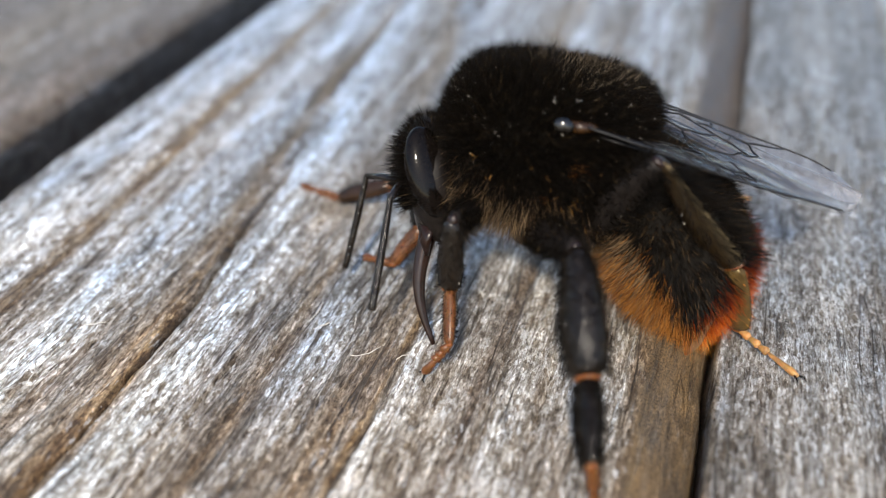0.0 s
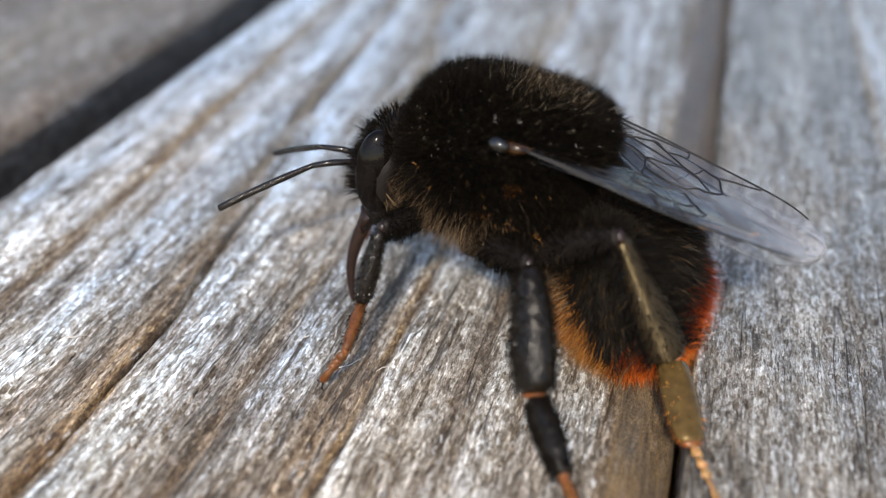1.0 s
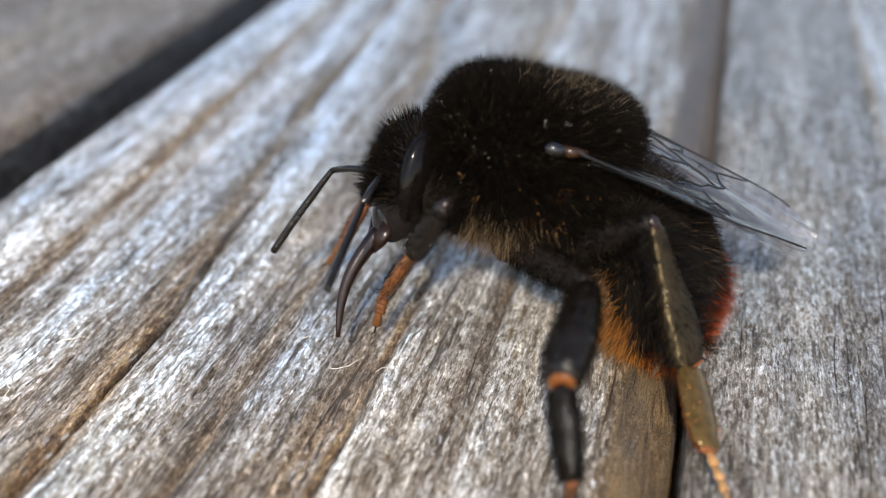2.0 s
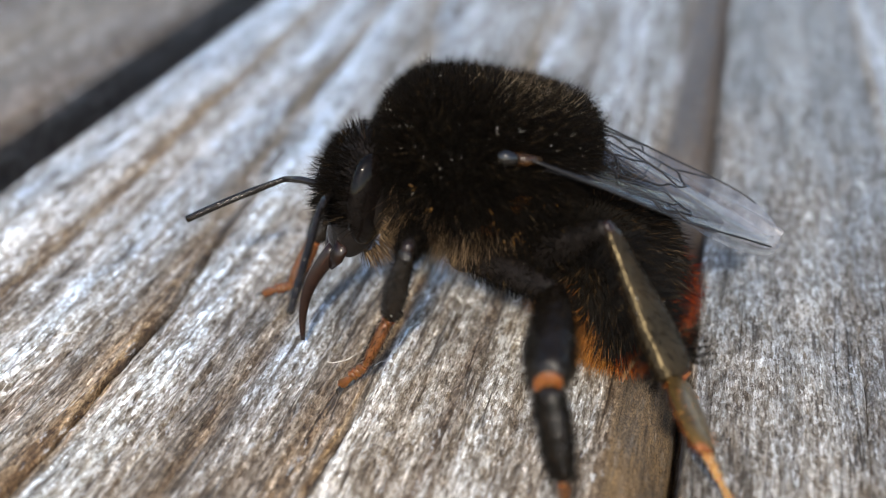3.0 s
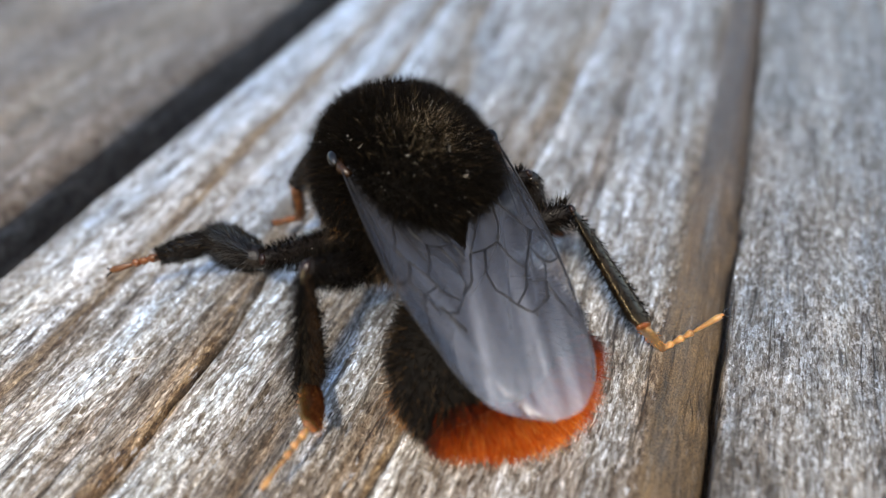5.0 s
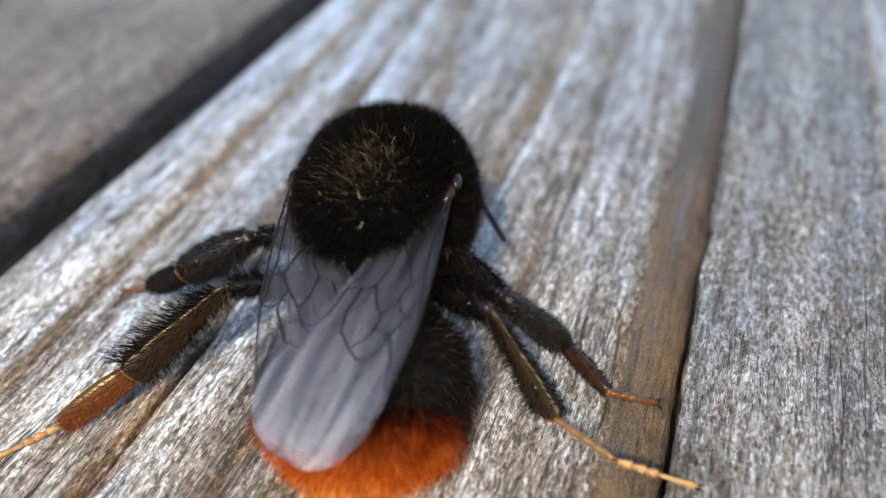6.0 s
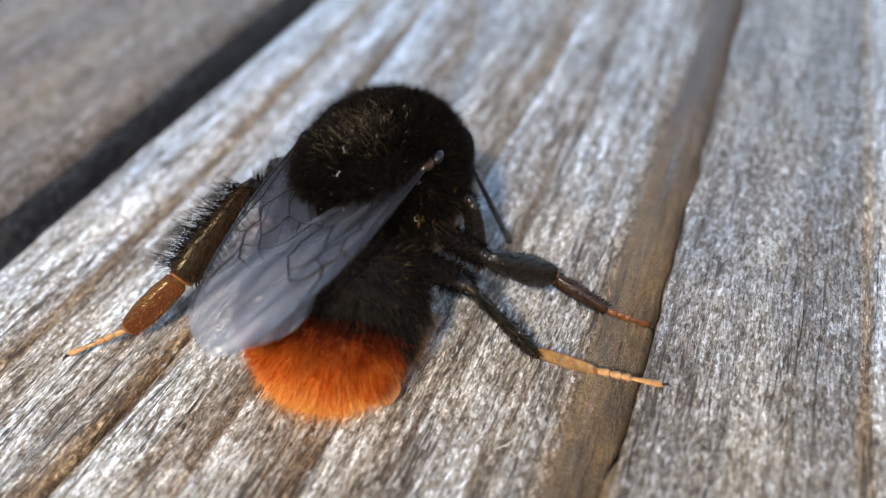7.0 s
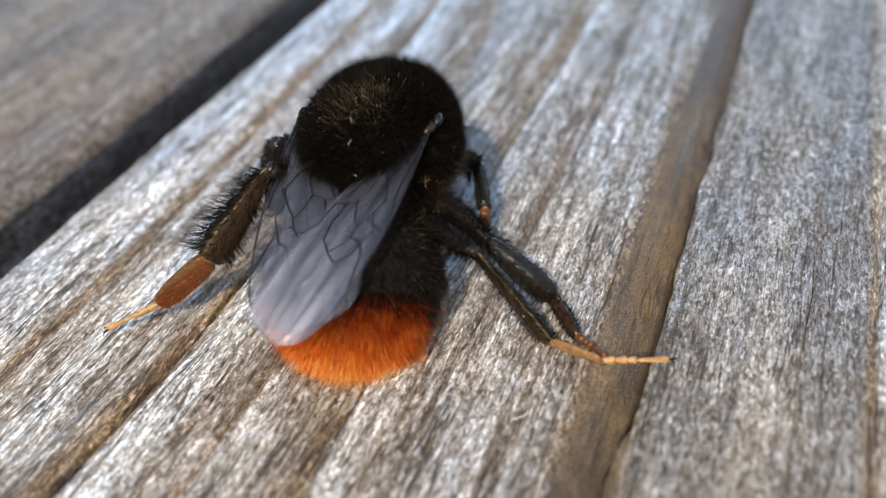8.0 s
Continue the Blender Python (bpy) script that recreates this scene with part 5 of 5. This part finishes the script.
def glide(rows, t):
    """Shape-keeping cubic through rows of (time, values...)."""
    ts = np.array([r[0] for r in rows])
    vs = np.array([r[1:] for r in rows], float)
    t = min(max(t, ts[0]), ts[-1])
    k = int(min(max(np.searchsorted(ts, t, side="right") - 1, 0), len(ts) - 2))
    d = np.diff(vs, axis=0) / np.diff(ts)[:, None]

    def slope(i):
        if i == 0 or i == len(ts) - 1:
            return d[min(i, len(d) - 1)] * 0.5
        return np.where(d[i - 1] * d[i] > 0, 2 * d[i - 1] * d[i] / (d[i - 1] + d[i] + 1e-12 * np.sign(d[i] + 1e-30)), 0.0)

    h = ts[k + 1] - ts[k]
    u = (t - ts[k]) / h
    return (vs[k] * (2 * u ** 3 - 3 * u ** 2 + 1) + slope(k) * h * (u ** 3 - 2 * u ** 2 + u)
            + vs[k + 1] * (3 * u ** 2 - 2 * u ** 3) + slope(k + 1) * h * (u ** 3 - u ** 2))


def step_lift(rows, t):
    """How high a foot is off the wood on its way from one place to the next (mm)."""
    for a, b in zip(rows, rows[1:]):
        if a[0] <= t <= b[0]:
            far = math.dist(a[1:3], b[1:3])
            return min(2.0, 0.3 * max(0.0, far - 1.0)) * math.sin(math.pi * (t - a[0]) / (b[0] - a[0]))
    return 0.0


def along(a, b, up):
    """Pose at a with +x towards b and +z near up; a, b, up in mm."""
    a, b = Vector(a), Vector(b)
    x = (b - a).normalized()
    y = Vector(up).cross(x)
    y = y.normalized() if y.length > 1e-6 else x.orthogonal().normalized()
    z = x.cross(y)
    m = Matrix((x, y, z)).transposed().to_4x4()
    m.translation = a * MM
    return m


def turned(yaw, pitch, roll):
    return Matrix.Rotation(radians(yaw), 4, "Z") @ Matrix.Rotation(radians(-pitch), 4, "Y") @ Matrix.Rotation(radians(roll), 4, "X")


def motions():
    times = [round(0.1 * i, 1) for i in range(81)]
    keys = {}

    def key(ob, t, m):
        keys.setdefault(ob, []).append((t, m))

    for t in times:
        x, y, z, yaw, pitch, roll = glide(BODY, t)
        world_m = Matrix.Translation((x * MM, y * MM, z * MM)) @ turned(yaw, pitch, roll)
        key(bee, t, world_m)
        back = world_m.inverted()

        def to_bee(p):
            return Vector(back @ (Vector(p) * MM)) / MM

        head_m = Matrix.Translation(Vector(NECK) * MM) @ turned(*glide(HEAD, t))
        key(head, t, head_m)
        curl, swing, stretch, tuck = glide(CURL, t)
        key(abdomen, t, Matrix.Translation(AB_AT * MM) @ turned(swing, curl, 0) @ Matrix.Translation(((AB_C[0] - stretch) * MM, 0, 0)) @ turned(0, tuck, 0) @ Matrix.Translation((-AB_C[0] * MM, 0, 0)))
        for leg, segs in legs.items():
            s, k = (1 if leg[0] == "L" else -1), leg[1]
            at = Vector((COXA[k][0], COXA[k][1] * s, COXA[k][2]))
            lift = step_lift(JOINTS[leg, "tip"], t)
            for ob, name, joint, share in zip(segs, ("femur", "tibia", "basitarsus", "tarsus"), ("knee", "ankle", "heel", "tip"), (0.3, 0.7, 0.9, 1.0)):
                w = glide(JOINTS[leg, joint], t) + np.array([0, 0, lift * share])
                way = (to_bee(w) - at).normalized()
                end = at + way * SEGS[k][name][0]
                up = Vector((0.0, 0.25 * s, 1.0)) if name != "femur" else Vector((0, 0, 1))
                if k == "3":
                    up = Vector((-0.19, 0.8 * s, 0.57)).cross(way) if s > 0 or name == "femur" else Vector((0.35, 0.8, 0.5))
                turn = glide(TWIST, t)[0] if leg == "L3" and name != "femur" else 0.0
                key(ob, t, along(at, end, up) @ Matrix.Rotation(radians(turn), 4, "X"))
                at = end
        for name, (scape, whip) in antennae.items():
            s = 1 if name == "LA" else -1
            at = Vector(head_m @ (Vector((3.0, 0.6 * s, -1.2)) * MM)) / MM
            elbow = at + (to_bee(glide(JOINTS[name, "elbow"], t)) - at).normalized() * 2.4
            key(scape, t, along(at, elbow, (0, 0, 1)))
            key(whip, t, along(elbow, to_bee(glide(JOINTS[name, "tip"], t)), (0, 0, 1)))
        at = Vector(head_m @ (Vector((2.4, 0, -3.9)) * MM)) / MM
        key(sheath, t, along(at, to_bee(glide(JOINTS["PB", "tip"], t)), (1, 0, 0.2)))
        wt = glide(WING_TIP, t)
        lt = glide(LEFT_WING_TIP, t)
        for s, side in ((1, "L"), (-1, "R")):
            base = Vector((-0.5, 3.55 * s, 2.35))
            tip = Vector(wt) if side == "R" else Vector(lt)
            tilt = Vector((0.1, -0.1 * s, 1.0))
            fore, hind = wings[side]
            # the leading edge lies outwards
            m = along(base, tip, tilt)
            key(fore, t, m)
            hind_tip = tip + Vector((0, -2.2 * s, -0.5))
            key(hind, t, along(base + Vector((-0.9, -0.2 * s, -0.35)), hind_tip, tilt))
    for ob, rows in keys.items():
        walk(ob, rows)


motions()
